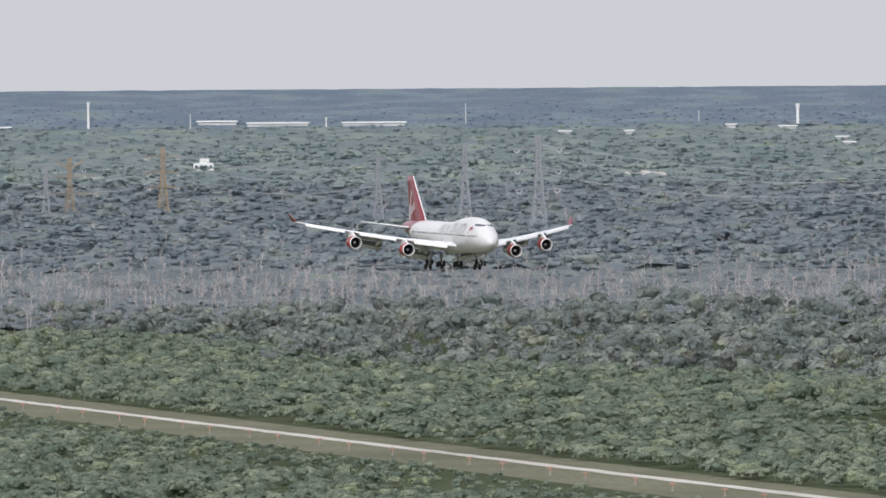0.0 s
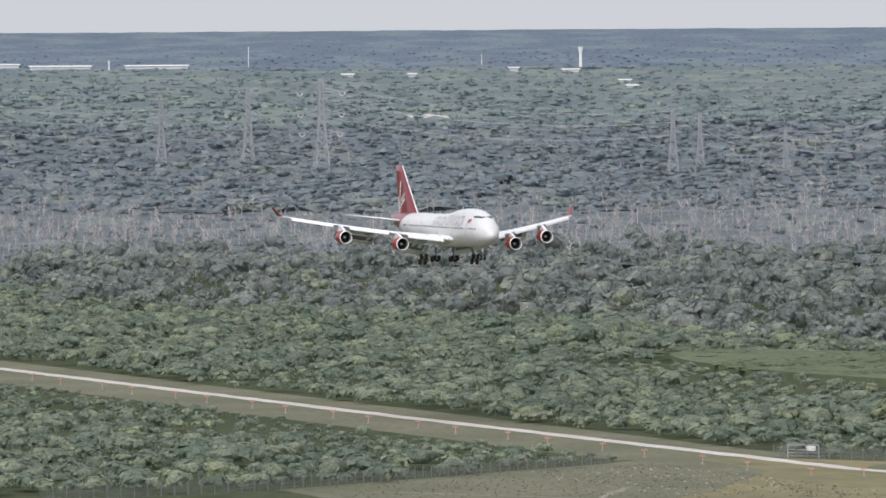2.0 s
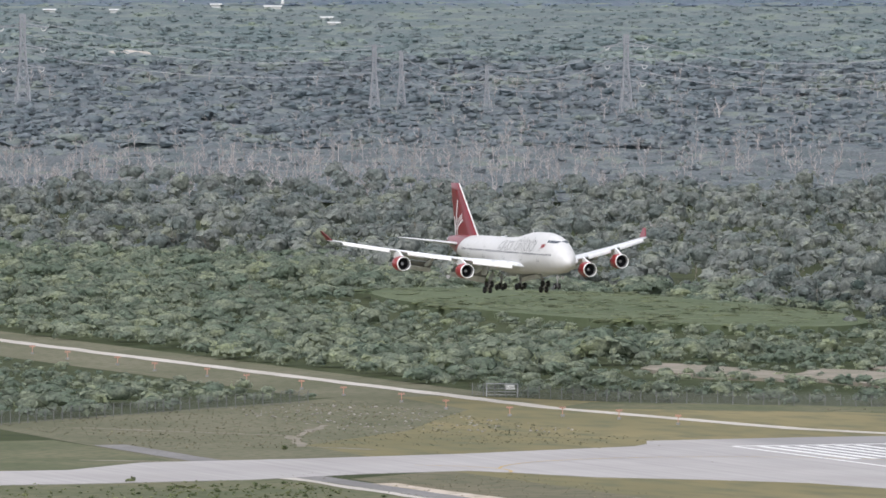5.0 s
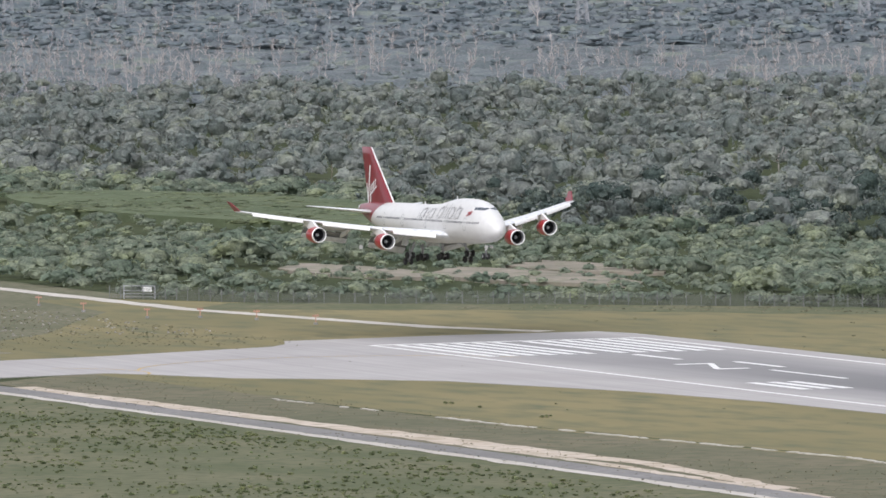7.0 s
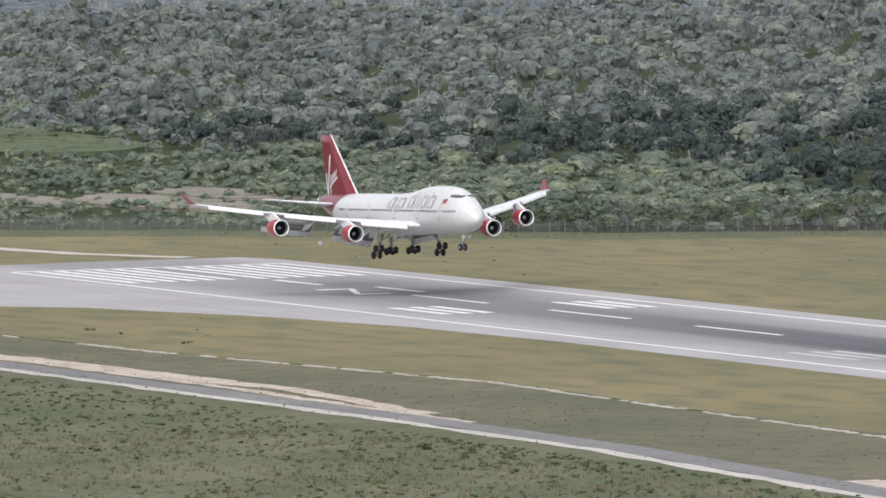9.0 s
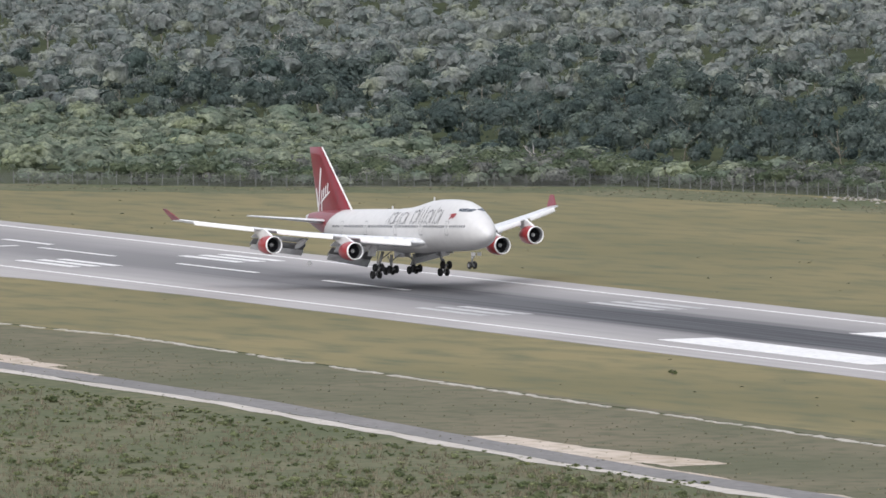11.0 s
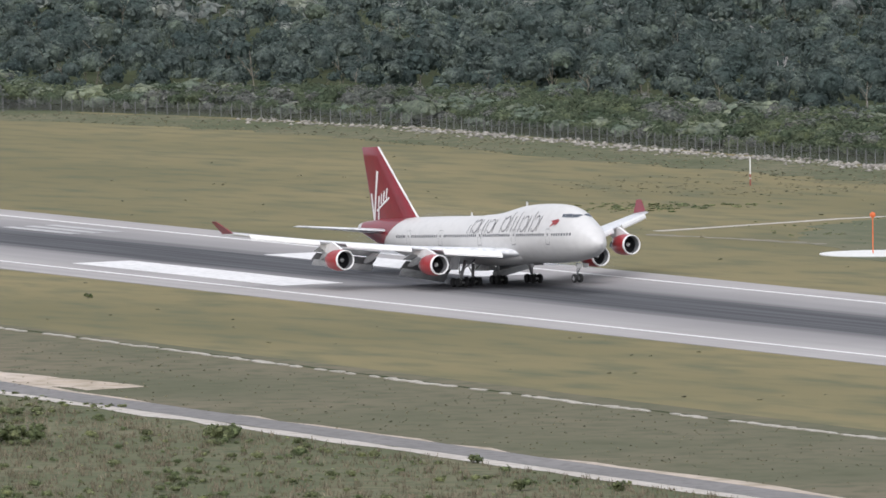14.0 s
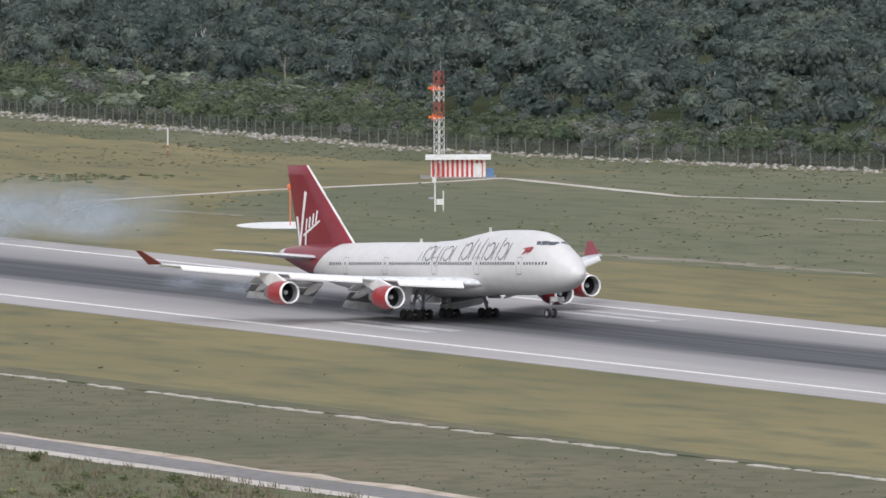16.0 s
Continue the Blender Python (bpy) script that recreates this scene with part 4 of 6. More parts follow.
# Shed heights are cut down to look right from the camera on the raised ground.
for a, b, d in ((164.83, 164.62, 0.397), (164.56, 164.23, 0.408), (164.04, 163.70, 0.408)):
    long_shed(a, b, d, 1.7, "long white warehouse with a low roof among far woods")
for a, b, d in ((161.35, 161.29, 0.5), (162.86, 162.80, 0.46), (161.66, 161.57, 0.44), (161.31, 161.25, 0.53), (162.5, 162.46, 0.46), (161.95, 161.9, 0.43), (165.9, 165.85, 0.42)):
    long_shed(a, b, d, 1.5, "small white building half hidden by far woods", "low_building")


def far_house():
    x, y, r = far_spot(164.8, 0.66)
    root = tagged(new("house"), "white flat-roofed house with dark windows among far woods", "house")
    root.matrix_basis = pose(x, y, ground_z(x, y), rz=164.8 + 90)
    part("wall", mesh_of("wall", *join(block(-4.2, 4.2, -3, 3, -1, 4.6), block(-2.4, 1.6, -2, 2.5, 4.6, 6.4)), WALL_WHITE), root)
    for wx in (-3, -1, 1, 3):
        for s in (-1, 1):
            part("window", mesh_of("window", *block(wx - 0.5, wx + 0.5, s * 3 - 0.06, s * 3 + 0.06, 2.3, 3.6), GLASS_DARK), root)


far_house()
for heading, base, top, w in ((165.425, 0.42, 0.275, 1.2), (161.561, 0.42, 0.315, 1.5), (163.37, 0.40, 0.281, 0.4), (164.13, 0.42, 0.36, 0.8), (164.87, 0.42, 0.33, 0.4), (162.1, 0.4, 0.33, 0.4)):
    x, y, r = far_spot(heading, base)
    h = r * (math.tan(radians(base)) - math.tan(radians(top)))
    tw = tagged(new("water_tower" if w > 1 else "radio_mast"), "slim white water tower above far woods" if w > 1 else "thin pale radio mast above far woods", "tower")
    tw.matrix_basis = pose(x, y, ground_z(x, y) - 1)
    part("shaft", mesh_of("shaft", *tube((0, 0, 0), (0, 0, h), w * 0.55, w * 0.4, 8), WALL_WHITE), tw)
    part("tank", mesh_of("tank", *tube((0, 0, h), (0, 0, h + w * 1.6), w * 0.5, w * 0.75, 10), WALL_WHITE), tw)
def earth_bank():
    x, y, r = far_spot(162.41, 0.70)
    V, F = lathe([(-1.0, 1.0), (0.4, 0.95), (0.75, 0.7), (1.0, 0.0)], 18)
    V = [(x + v[1] * 5, y + v[2] * 13, ground_z(x, y) + v[0] * 3.2) for v in V]
    tagged(part("earth_bank", mesh_of("earth_bank", V, F, CHALK, True)), "pale bare earth bank in far woods", "earth bank", kind="structure")


earth_bank()


# ---- approach lights, gate, markers, hut ----
def approach_light():
    root = tagged(new("approach_light"), "faded orange frangible approach light on a pale base", "approach light", "approach lights")
    part("base", mesh_of("base", *block(-0.28, 0.28, -0.28, 0.28, 0, 0.4), CONCRETE), root, "pale concrete base")
    part("mast", mesh_of("mast", *tube((0, 0, 0.4), (0, 0, 1.5), 0.09, n=6), FADED_ORANGE), root)
    part("lamp", mesh_of("lamp", *join(block(-0.15, 0.15, -0.6, 0.6, 1.5, 1.65), *[tube((0, k, 1.65), (0, k, 1.85), 0.12, 0.15, 6) for k in (-0.45, 0, 0.45)]), FADED_ORANGE), root)
    return root


first = approach_light()
first.matrix_basis = pose(-122, -24, 0.03)
for i in range(1, 26):
    copy_thing(first, pose(-122 - 30 * i, -24.5 - (i % 2) * 1.5, 0.03))
for x, y in ((-118, -15), (-104, -9), (-81, -6)):
    copy_thing(first, pose(x, y, 0.03))


def gate_thing():
    root = tagged(new("gate"), "grey steel gate with a white sign across the dirt road", "gate")
    root.matrix_basis = pose(-199, 2, 0.03, rz=50)
    for k in (-3.2, 3.2):
        part("gate_post", mesh_of("gate_post", *tube((k, 0, 0), (k, 0, 2.6), 0.12, n=6), STEEL), root)
    part("top_bar", mesh_of("top_bar", *tube((-3.2, 0, 2.5), (3.2, 0, 2.5), 0.09, n=5), STEEL), root)
    for z in (0.4, 1.0, 1.6):
        part("rail", mesh_of("rail", *tube((-3.1, 0, z), (3.1, 0, z), 0.05, n=5), STEEL), root)
    part("sign", mesh_of("sign", *block(0.6, 2.6, -0.15, -0.08, 1.4, 2.3), WALL_WHITE), root, "white sign board")


gate_thing()


def edge_light(x, y, i):
    root = tagged(new("runway_edge_light"), "small pale airfield light box in the grass", "airfield light", "airfield lights")
    root.matrix_basis = pose(x, y, 0.03)
    part("box", mesh_of("box", *block(-0.5, 0.5, -0.35, 0.35, 0.35, 0.75), CONCRETE), root)
    for k in (-0.4, 0.4):
        part("leg", mesh_of("leg", *tube((k, 0, 0), (k, 0, 0.4), 0.06, n=5), GEAR), root)
    part("pad", mesh_of("pad", *block(-0.7, 0.7, -0.6, 0.6, -0.1, 0.05), CONCRETE), root)


for i, (x, y) in enumerate(((383, 42.5), (384, 51.3), (384, 60.5), (384, 69.5))):
    edge_light(x, y, i)
for x, y in ((668, 42), (668, 49)):
    tagged(part("ground_plate", mesh_of("ground_plate", *block(x - 1.6, x + 1.6, y - 0.9, y + 0.9, -0.1, 0.12), CONCRETE)), "flat pale concrete cover plate in the grass", "cover plate")


RUST_RED = surface("rust_red_paint", (0.28, 0.1, 0.07), (0.33, 0.13, 0.09), 0.5, 3, (0.24, 0.1, 0.08), 0.8)


def striped_pole():
    root = tagged(new("marker_pole"), "slim white marker pole with a rust-red lower half", "pole")
    root.matrix_basis = pose(274, 156, 0.03)
    part("lower_shaft", mesh_of("lower_shaft", *tube((0, 0, 0), (0, 0, 1.8), 0.15, n=8), RUST_RED), root)
    part("upper_shaft", mesh_of("upper_shaft", *tube((0, 0, 1.8), (0, 0, 4.5), 0.13, 0.1, n=8), WALL_WHITE), root)
    part("band", mesh_of("band", *tube((0, 0, 1.0), (0, 0, 1.3), 0.17, n=8), OLD_CONCRETE), root)


striped_pole()


def ball_marker():
    root = tagged(new("antenna_marker"), "orange pole with an orange ball on a round white gravel pad", "marker")
    root.matrix_basis = pose(440, 79.5, 0.05)
    n = 28
    part("gravel_pad", mesh_of("gravel_pad", *join(tube((0, 0, -0.1), (0, 0, 0.08), 7.6, n=n)), WALL_WHITE), root, "round pad of white gravel")
    part("pole", mesh_of("pole", *tube((0, 0, 0), (0, 0, 5.2), 0.08, n=8), ORANGE), root)
    bm = bmesh.new()
    bmesh.ops.create_uvsphere(bm, u_segments=14, v_segments=9, radius=0.42)
    bmesh.ops.translate(bm, verts=bm.verts, vec=(0, 0, 5.5))
    me = bpy.data.meshes.new("ball")
    bm.to_mesh(me)
    bm.free()
    me.materials.append(ORANGE)
    part("ball", me, root)


ball_marker()


def hut():
    root = tagged(new("equipment_hut"), "red and white striped equipment hut with a white flat roof", "hut")
    root.matrix_basis = pose(351.2, 162.4, 0.03, rz=58)
    L, W, Hh = 4.2, 2.6, 2.9
    part("wall", mesh_of("wall", *block(-L, L, -W, W, 0, Hh), WALL_WHITE), root)
    part("plinth", mesh_of("plinth", *block(-L - 1.6, L + 1.6, -W - 0.8, W + 0.6, -0.1, 0.22), CONCRETE), root)
    part("roof", mesh_of("roof", *block(-L - 0.8, L + 0.8, -W - 0.9, W + 0.9, Hh, Hh + 0.45), WALL_WHITE), root, "thick white roof slab")
    s = mesh_of("stripe", *block(-0.18, 0.18, -0.02, 0.02, 0.24, Hh - 0.02), RED_PAINT)
    for i in range(11):
        for k in (-1, 1):
            part("stripe", s, root, "red stripe", pose(-L + 0.4 + 0.74 * i, k * (W + 0.012), 0))
    for k in (-1, 1):
        for i in range(6):
            part("stripe", s, root, "red stripe", pose(k * (L + 0.012), -W + 0.4 + 0.88 * i, 0, rz=90))
    part("door", mesh_of("door", *block(L - 1.5, L - 0.6, -W - 0.05, -W + 0.03, 0.24, 2.3), WALL_WHITE), root, "white door")
    part("cabinet", mesh_of("cabinet", *block(L + 0.2, L + 1.2, -W, -W + 0.8, 0.22, 1.5), surface("blue_cabinet", (0.1, 0.2, 0.4), (0.12, 0.22, 0.42), 1, 3)), root, "blue metal cabinet")


hut()


FADED_RED = surface("faded_red_paint", (0.42, 0.1, 0.08), (0.48, 0.13, 0.1), 0.5, 3, (0.38, 0.12, 0.1), 0.7)


def lattice_mast():
    root = tagged(new("antenna_mast"), "red and white lattice antenna mast beside the hut", "mast")
    root.matrix_basis = pose(352, 158.5, 0.03, rz=20)
    h, w, n = 16.5, 0.55, 7
    for k in range(n):
        z0, z1 = h * k / n, h * (k + 1) / n
        P = []
        c = [(w, w), (w, -w), (-w, -w), (-w, w)]
        for i in range(4):
            a, b = c[i], c[(i + 1) % 4]
            P.append(tube((*a, z0), (*a, z1), 0.05, n=4))
            for s in range(2):
                u0, u1 = z0 + (z1 - z0) * s / 2, z0 + (z1 - z0) * (s + 1) / 2
                P.append(tube((*a, u0), (*b, u1), 0.026, n=3))
                P.append(tube((*b, u0), (*a, u1), 0.026, n=3))
        part("lattice_section", mesh_of("lattice_section", *join(*P), FADED_RED if k in (0, 4, 6) else WALL_WHITE), root, "red lattice section" if k in (0, 4, 6) else "white lattice section")
    for z in (9.2, 13.6):
        part("antenna", mesh_of("antenna", *join(block(-1.9, 0.6, -0.25, 0.25, z, z + 0.35), block(-1.2, -0.7, -0.3, 0.3, z - 0.3, z + 0.6)), ORANGE), root, "orange antenna arm")
    part("lightning_rod", mesh_of("lightning_rod", *tube((0.3, 0, h), (0.3, 0, h + 1.6), 0.03, n=4), STEEL), root)


lattice_mast()


def weather_device():
    root = tagged(new("sensor_stand"), "white instrument stand with boxes on short posts", "instrument")
    root.matrix_basis = pose(424, 114, 0.05, rz=60)
    part("post", mesh_of("post", *tube((-0.5, 0, 0), (-0.5, 0, 5.0), 0.12, n=6), WALL_WHITE), root)
    part("arm", mesh_of("arm", *block(-1.4, -0.5, -0.1, 0.1, 1.8, 2.1), STEEL), root)
    part("head", mesh_of("head", *block(-0.9, -0.3, -0.3, 0.3, 4.2, 5.0), WALL_WHITE), root)
    part("side_post", mesh_of("side_post", *tube((0.7, 0, 0), (0.7, 0, 3.0), 0.1, n=6), WALL_WHITE), root)
    part("box", mesh_of("box", *block(-0.3, 0.7, -0.3, 0.3, 1.0, 1.8), WALL_WHITE), root)


weather_device()


# ---- weeds, bushes, rubble ----
WEED = leaf("weed_leaves", (0.163, 0.195, 0.100), (0.234, 0.254, 0.138), (0.130, 0.163, 0.081), 0.3, 0.15, 2.5)
DRY_WEED = leaf("dry_weed_leaves", (0.18, 0.178, 0.118), (0.23, 0.215, 0.15), (0.155, 0.16, 0.1), 0.35)
BUSHES = ((179, -82, 1.1), (191, -81, 0.9), (222, -83, 1.1), (179, -81, 1.1), (191, -81, 0.8), (222, -82, 1.2), (667, -175, 2.2), (673, -172, 2.0), (676, -170, 2.2), (685, -150, 1.9), (455, -52, 0.7), (681, -148, 1.6), (729, -143, 1.0), (476, -145, 0.9), (467, -148, 1.1), (517, -145, 0.8), (147, -161, 1.0), (-15, -104, 0.9), (770, -148, 1.0), (763, -156, 1.3))
BARE_TREES = ((-82, 187, 7.5), (34, 302, 9.0), (74, 297, 7.0), (234, 287, 9.0), (-116, 281, 7.0), (-132, 227, 6.0), (-1085, 365, 10.0), (-776, 383, 9.0), (-654, 396, 10.0), (-375, 276, 9.0), (-181, 363, 9.0), (-1876, 757, 11.0), (-1927, 704, 12.0), (-203, 375, 9.0), (-139, 397, 8.0), (-485, 268, 6.0))


STRAW = surface("dry_grass_blades", (0.17, 0.145, 0.105), (0.22, 0.19, 0.135), 0.05, 0.5, (0.11, 0.115, 0.07), 0.9, island=0.35)


def ground_cover():
    rng = np.random.default_rng(21)
    rnd = random.Random(5)
    tuft = [crown_template(rnd, 1, 2, 0.45, 0.6) for _ in range(6)]
    x, y = rng.uniform(80, 1000, 11000), rng.uniform(-330, -143, 11000)
    keep = (rng.uniform(-1, 1, len(x)) < lumps(x, y, 17, 2.0) + 0.35) & (np.hypot(x - EYE_X, y - EYE_Y) < 1760)
    x, y = x[keep], y[keep]
    s = rng.uniform(0.14, 0.44, len(x)) * np.where(rng.uniform(0, 1, len(x)) < 0.05, 2.4, 1)
    stamp("field_weeds", tuft, np.stack([x, y, s * 0.3], 1), np.stack([s, s * 0.9], 1), WEED, "low green weeds scattered over the rough field", "weeds", rng)
    # shrubs in the near field and dark tussocks in the mown grass
    shrub = [tree_crown(rnd, 44, 0.17, 0.8) for _ in range(8)]
    x, y = rng.uniform(560, 860, 2600), rng.uniform(-215, -146, 2600)
    keep = rng.uniform(-1, 1, len(x)) < lumps(x, y, 9, 3.0) - 0.35
    x, y = x[keep], y[keep]
    s = 0.25 + 0.75 * rng.uniform(0, 1, len(x)) ** 2
    stamp("field_shrubs", shrub, np.stack([x, y, s * 0.45], 1), np.stack([s, s * 0.8], 1), WEED, "dark leafy shrubs in the rough field", "scrub", rng)
    x, y = rng.uniform(120, 640, 9000), rng.uniform(50, 215, 9000)
    keep = (lumps(x, y, 26, 7.0) > 0.62) & (y < fence_y(x) - 6)
    x, y = x[keep], y[keep]
    s = rng.uniform(0.1, 0.3, len(x))
    stamp("tussock_patches", tuft, np.stack([x, y, s * 0.15], 1), np.stack([s * 2.2, s * 0.6], 1), DRY_WEED, "patches of dark rough tussocks in the mown grass", "weeds", rng)
    meadow = [tree_crown(rnd, 16, 0.28, 0.8, 4) for _ in range(8)]
    x, y = rng.uniform(90, 640, 15000), -137 - 150 * rng.uniform(0, 1, 15000) ** 1.5
    keep = (rng.uniform(-1, 1, len(x)) < lumps(x, y, 12, 5.0) - 0.2) & (np.hypot(x - EYE_X, y - EYE_Y) < 1760)
    x, y = x[keep], y[keep]
    s = 0.16 + 0.42 * rng.uniform(0, 1, len(x)) ** 2
    stamp("meadow_shrubs", meadow, np.stack([x, y, s * 0.35], 1), np.stack([s * 1.2, s * 0.7], 1), WEED, "small green shrubs spread over the rough field", "scrub", rng)
    x = rng.uniform(-130, 500, 2600)
    y = fence_y(x) - rng.uniform(3, 30, len(x))
    s = rng.uniform(0.1, 0.34, len(x))
    stamp("fence_verge_weeds", tuft, np.stack([x, y, s * 0.2], 1), np.stack([s * 1.4, s * 0.8], 1), DRY_WEED, "grey-green weeds on the verge below the fence", "weeds", rng)
    x, y = rng.uniform(360, 690, 4200), rng.uniform(70, 240, 4200)
    keep = (y < fence_y(x) - 4) & (y > 96 - 0.1 * (x - 360)) & (rng.uniform(-1, 1, len(x)) < lumps(x, y, 15, 1.0) + 0.1)
    x, y = x[keep], y[keep]
    s = rng.uniform(0.1, 0.36, len(x))
    stamp("hut_field_tufts", tuft, np.stack([x, y, s * 0.2], 1), np.stack([s * 1.5, s * 0.7], 1), WEED, "dark green tufts in the unmown grass", "weeds", rng)
    x, y = rng.normal(317, 7, 110), rng.normal(113, 9, 110)
    s = rng.uniform(0.2, 0.6, len(x))
    stamp("tussock_patches", tuft, np.stack([x, y, s * 0.15], 1), np.stack([s * 1.8, s * 0.7], 1), WEED, "dark tussocks beside the runway", "weeds", rng)
    # dry tall grass
    blades = []
    for _ in range(8):
        V, F = [], []
        for _ in range(9):
            c = Vector((rnd.gauss(0, 0.5), rnd.gauss(0, 0.5), 0))
            a = rnd.uniform(0, 6.28)
            w = Vector((math.cos(a), math.sin(a), 0)) * 0.09
            tip = c + Vector((rnd.uniform(-0.5, 0.5), rnd.uniform(-0.5, 0.5), rnd.uniform(0.6, 1.2)))
            n = len(V)
            V += [tuple(c - w), tuple(c + w), tuple(tip)]
            F.append((n, n + 1, n + 2))
        blades.append((np.array(V), np.array(F)))
    x, y = rng.uniform(420, 980, 26000), rng.uniform(-300, -143, 26000)
    keep = (rng.uniform(-1, 1, len(x)) < lumps(x, y, 21, 8.0) + np.clip((x - 480) / 160, 0, 1.2) - 0.3) & (y > -150 - (x - 300) * 0.35)
    x, y = x[keep], y[keep]
    s = rng.uniform(0.35, 0.8, len(x))
    stamp("dry_grass", blades, np.stack([x, y, x * 0], 1), np.stack([s, s], 1), STRAW, "tall dry brown grass in the rough field", "grass", rng)
    x, y = rng.uniform(60, 1000, 6400), rng.uniform(-132, -92, 6400)
    keep = rng.uniform(-1, 1, len(x)) < lumps(x, y, 13, 4.0) + 0.2
    x, y = x[keep], y[keep]
    s = rng.uniform(0.07, 0.24, len(x))
    stamp("verge_weeds", tuft, np.stack([x, y, s * 0.3], 1), np.stack([s, s * 0.8], 1), DRY_WEED, "dry brown-green weeds on the verge", "weeds", rng)
    x, y = rng.uniform(-160, 700, 900), rng.uniform(-85, 240, 900)
    keep = (y < fence_y(x) - 3) & (np.abs(y) > 36) & (rng.uniform(-1, 1, len(x)) < lumps(x, y, 40, 6.0))
    x, y = x[keep], y[keep]
    s = rng.uniform(0.1, 0.35, len(x))
    stamp("field_tufts", tuft, np.stack([x, y, s * 0.25], 1), np.stack([s * 1.6, s * 0.7], 1), DRY_WEED, "sparse dark tufts in the mown grass", "weeds", rng)
    x, y = rng.uniform(-195, -20, 2600), rng.uniform(-125, -20, 2600)
    keep = (y < -30) & (x > -185 - (y + 42) * 0.8)
    x, y = x[keep], y[keep]
    s = rng.uniform(0.1, 0.32, len(x))
    stamp("waste_weeds", tuft, np.stack([x, y, s * 0.3], 1), np.stack([s, s * 0.8], 1), DRY_WEED, "dry weeds on the stony waste ground", "weeds", rng)
    # rubble below the fence
    rock = []
    for _ in range(5):
        v = np.array([(1, 0, 0), (-1, 0, 0), (0, 1, 0), (0, -1, 0), (0, 0, 0.8), (0, 0, -0.5)], float) * np.array([[rnd.uniform(0.6, 1.3)] for _ in range(6)])
        rock.append((v, np.array([(0, 2, 4), (2, 1, 4), (1, 3, 4), (3, 0, 4), (2, 0, 5), (1, 2, 5), (3, 1, 5), (0, 3, 5)])))
    x = rng.uniform(20, 480, 3000)
    y = fence_y(x) - 4.0 + rng.normal(0, 2.6, len(x))
    keep = rng.uniform(-1, 1, len(x)) < lumps(x, y * 0, 23, 1.0) + 0.5
    x, y = x[keep], y[keep]
    s = rng.uniform(0.12, 0.6, len(x)) ** 1.3
    stamp("fence_rubble", rock, np.stack([x, y, s * 0.2], 1), np.stack([s * 1.4, s], 1), STONE, "pale limestone rubble heaped along the fence", "rubble", rng)
    x, y = rng.uniform(-180, -60, 260), rng.uniform(-70, -30, 260)
    s = rng.uniform(0.08, 0.3, len(x))
    stamp("waste_stones", rock, np.stack([x, y, s * 0.2], 1), np.stack([s * 1.4, s], 1), STONE, "scattered pale stones on the waste ground", "rubble", rng)


ground_cover()


def bush(x, y, r, seed, label="dark green leafy bush in the rough grass"):
    rnd = random.Random(seed)
    root = tagged(new("bush"), label, "bush", "bushes")
    root.matrix_basis = pose(x, y, 0.03)
    V, F = [], []
    for k in range(5):
        tv, tf = crown_template(rnd, 3, 34, 0.24, 0.8)
        q = r * rnd.uniform(0.4, 0.7)
        ox, oy, oz = rnd.uniform(-0.8, 0.8) * r, rnd.uniform(-0.8, 0.8) * r, rnd.uniform(0.25, 0.8) * r
        n = len(V)
        V += [(v[0] * q + ox, v[1] * q + oy, max(0.02, v[2] * q + oz)) for v in tv]
        F += [tuple(int(i) + n for i in f) for f in tf]
    part("foliage", mesh_of("foliage", V, F, WEED), root)
    part("stem", mesh_of("stem", *join(*[tube((0, 0, 0), (rnd.uniform(-0.4, 0.4) * r, rnd.uniform(-0.4, 0.4) * r, r), 0.05, 0.02, 4) for _ in range(4)]), BARK), root)


for i, (x, y, r) in enumerate(BUSHES):
    bush(x, y, r * (0.4 if -100 < y < -70 else 1.0), 40 + i)


# ---- single pale trees that stand out of the forest ----
def bare_tree(x, y, h, seed):
    rnd = random.Random(seed)
    root = tagged(new("bare_tree"), "pale bare tree with crooked limbs in front of the forest", "tree", "bare trees")
    root.matrix_basis = pose(x, y, ground_z(x, y))
    top = Vector((rnd.uniform(-0.12, 0.12) * h, rnd.uniform(-0.12, 0.12) * h, h * 0.62))
    part("trunk", mesh_of("trunk", *tube((0, 0, 0), top, 0.028 * h, 0.016 * h, 7), GREY_WOOD, True), root)
    for k in range(6):
        a = rnd.uniform(0, 6.28)
        p = top * rnd.uniform(0.55, 1.0)
        q = p + Vector((math.cos(a) * h * 0.22, math.sin(a) * h * 0.22, h * rnd.uniform(0.05, 0.25)))
        e = q + Vector((math.cos(a + rnd.uniform(-1, 1)) * h * 0.12, math.sin(a) * h * 0.12, h * rnd.uniform(0.1, 0.22)))
        part("limb", mesh_of("limb", *join(tube(p, q, 0.013 * h, 0.009 * h, 5), tube(q, e, 0.009 * h, 0.004 * h, 5), tube(q, q + Vector((0, 0, h * 0.14)), 0.007 * h, 0.003 * h, 5)), GREY_WOOD, True), root)


for i, (x, y, h) in enumerate(BARE_TREES):
    bare_tree(x, y, h, 70 + i)


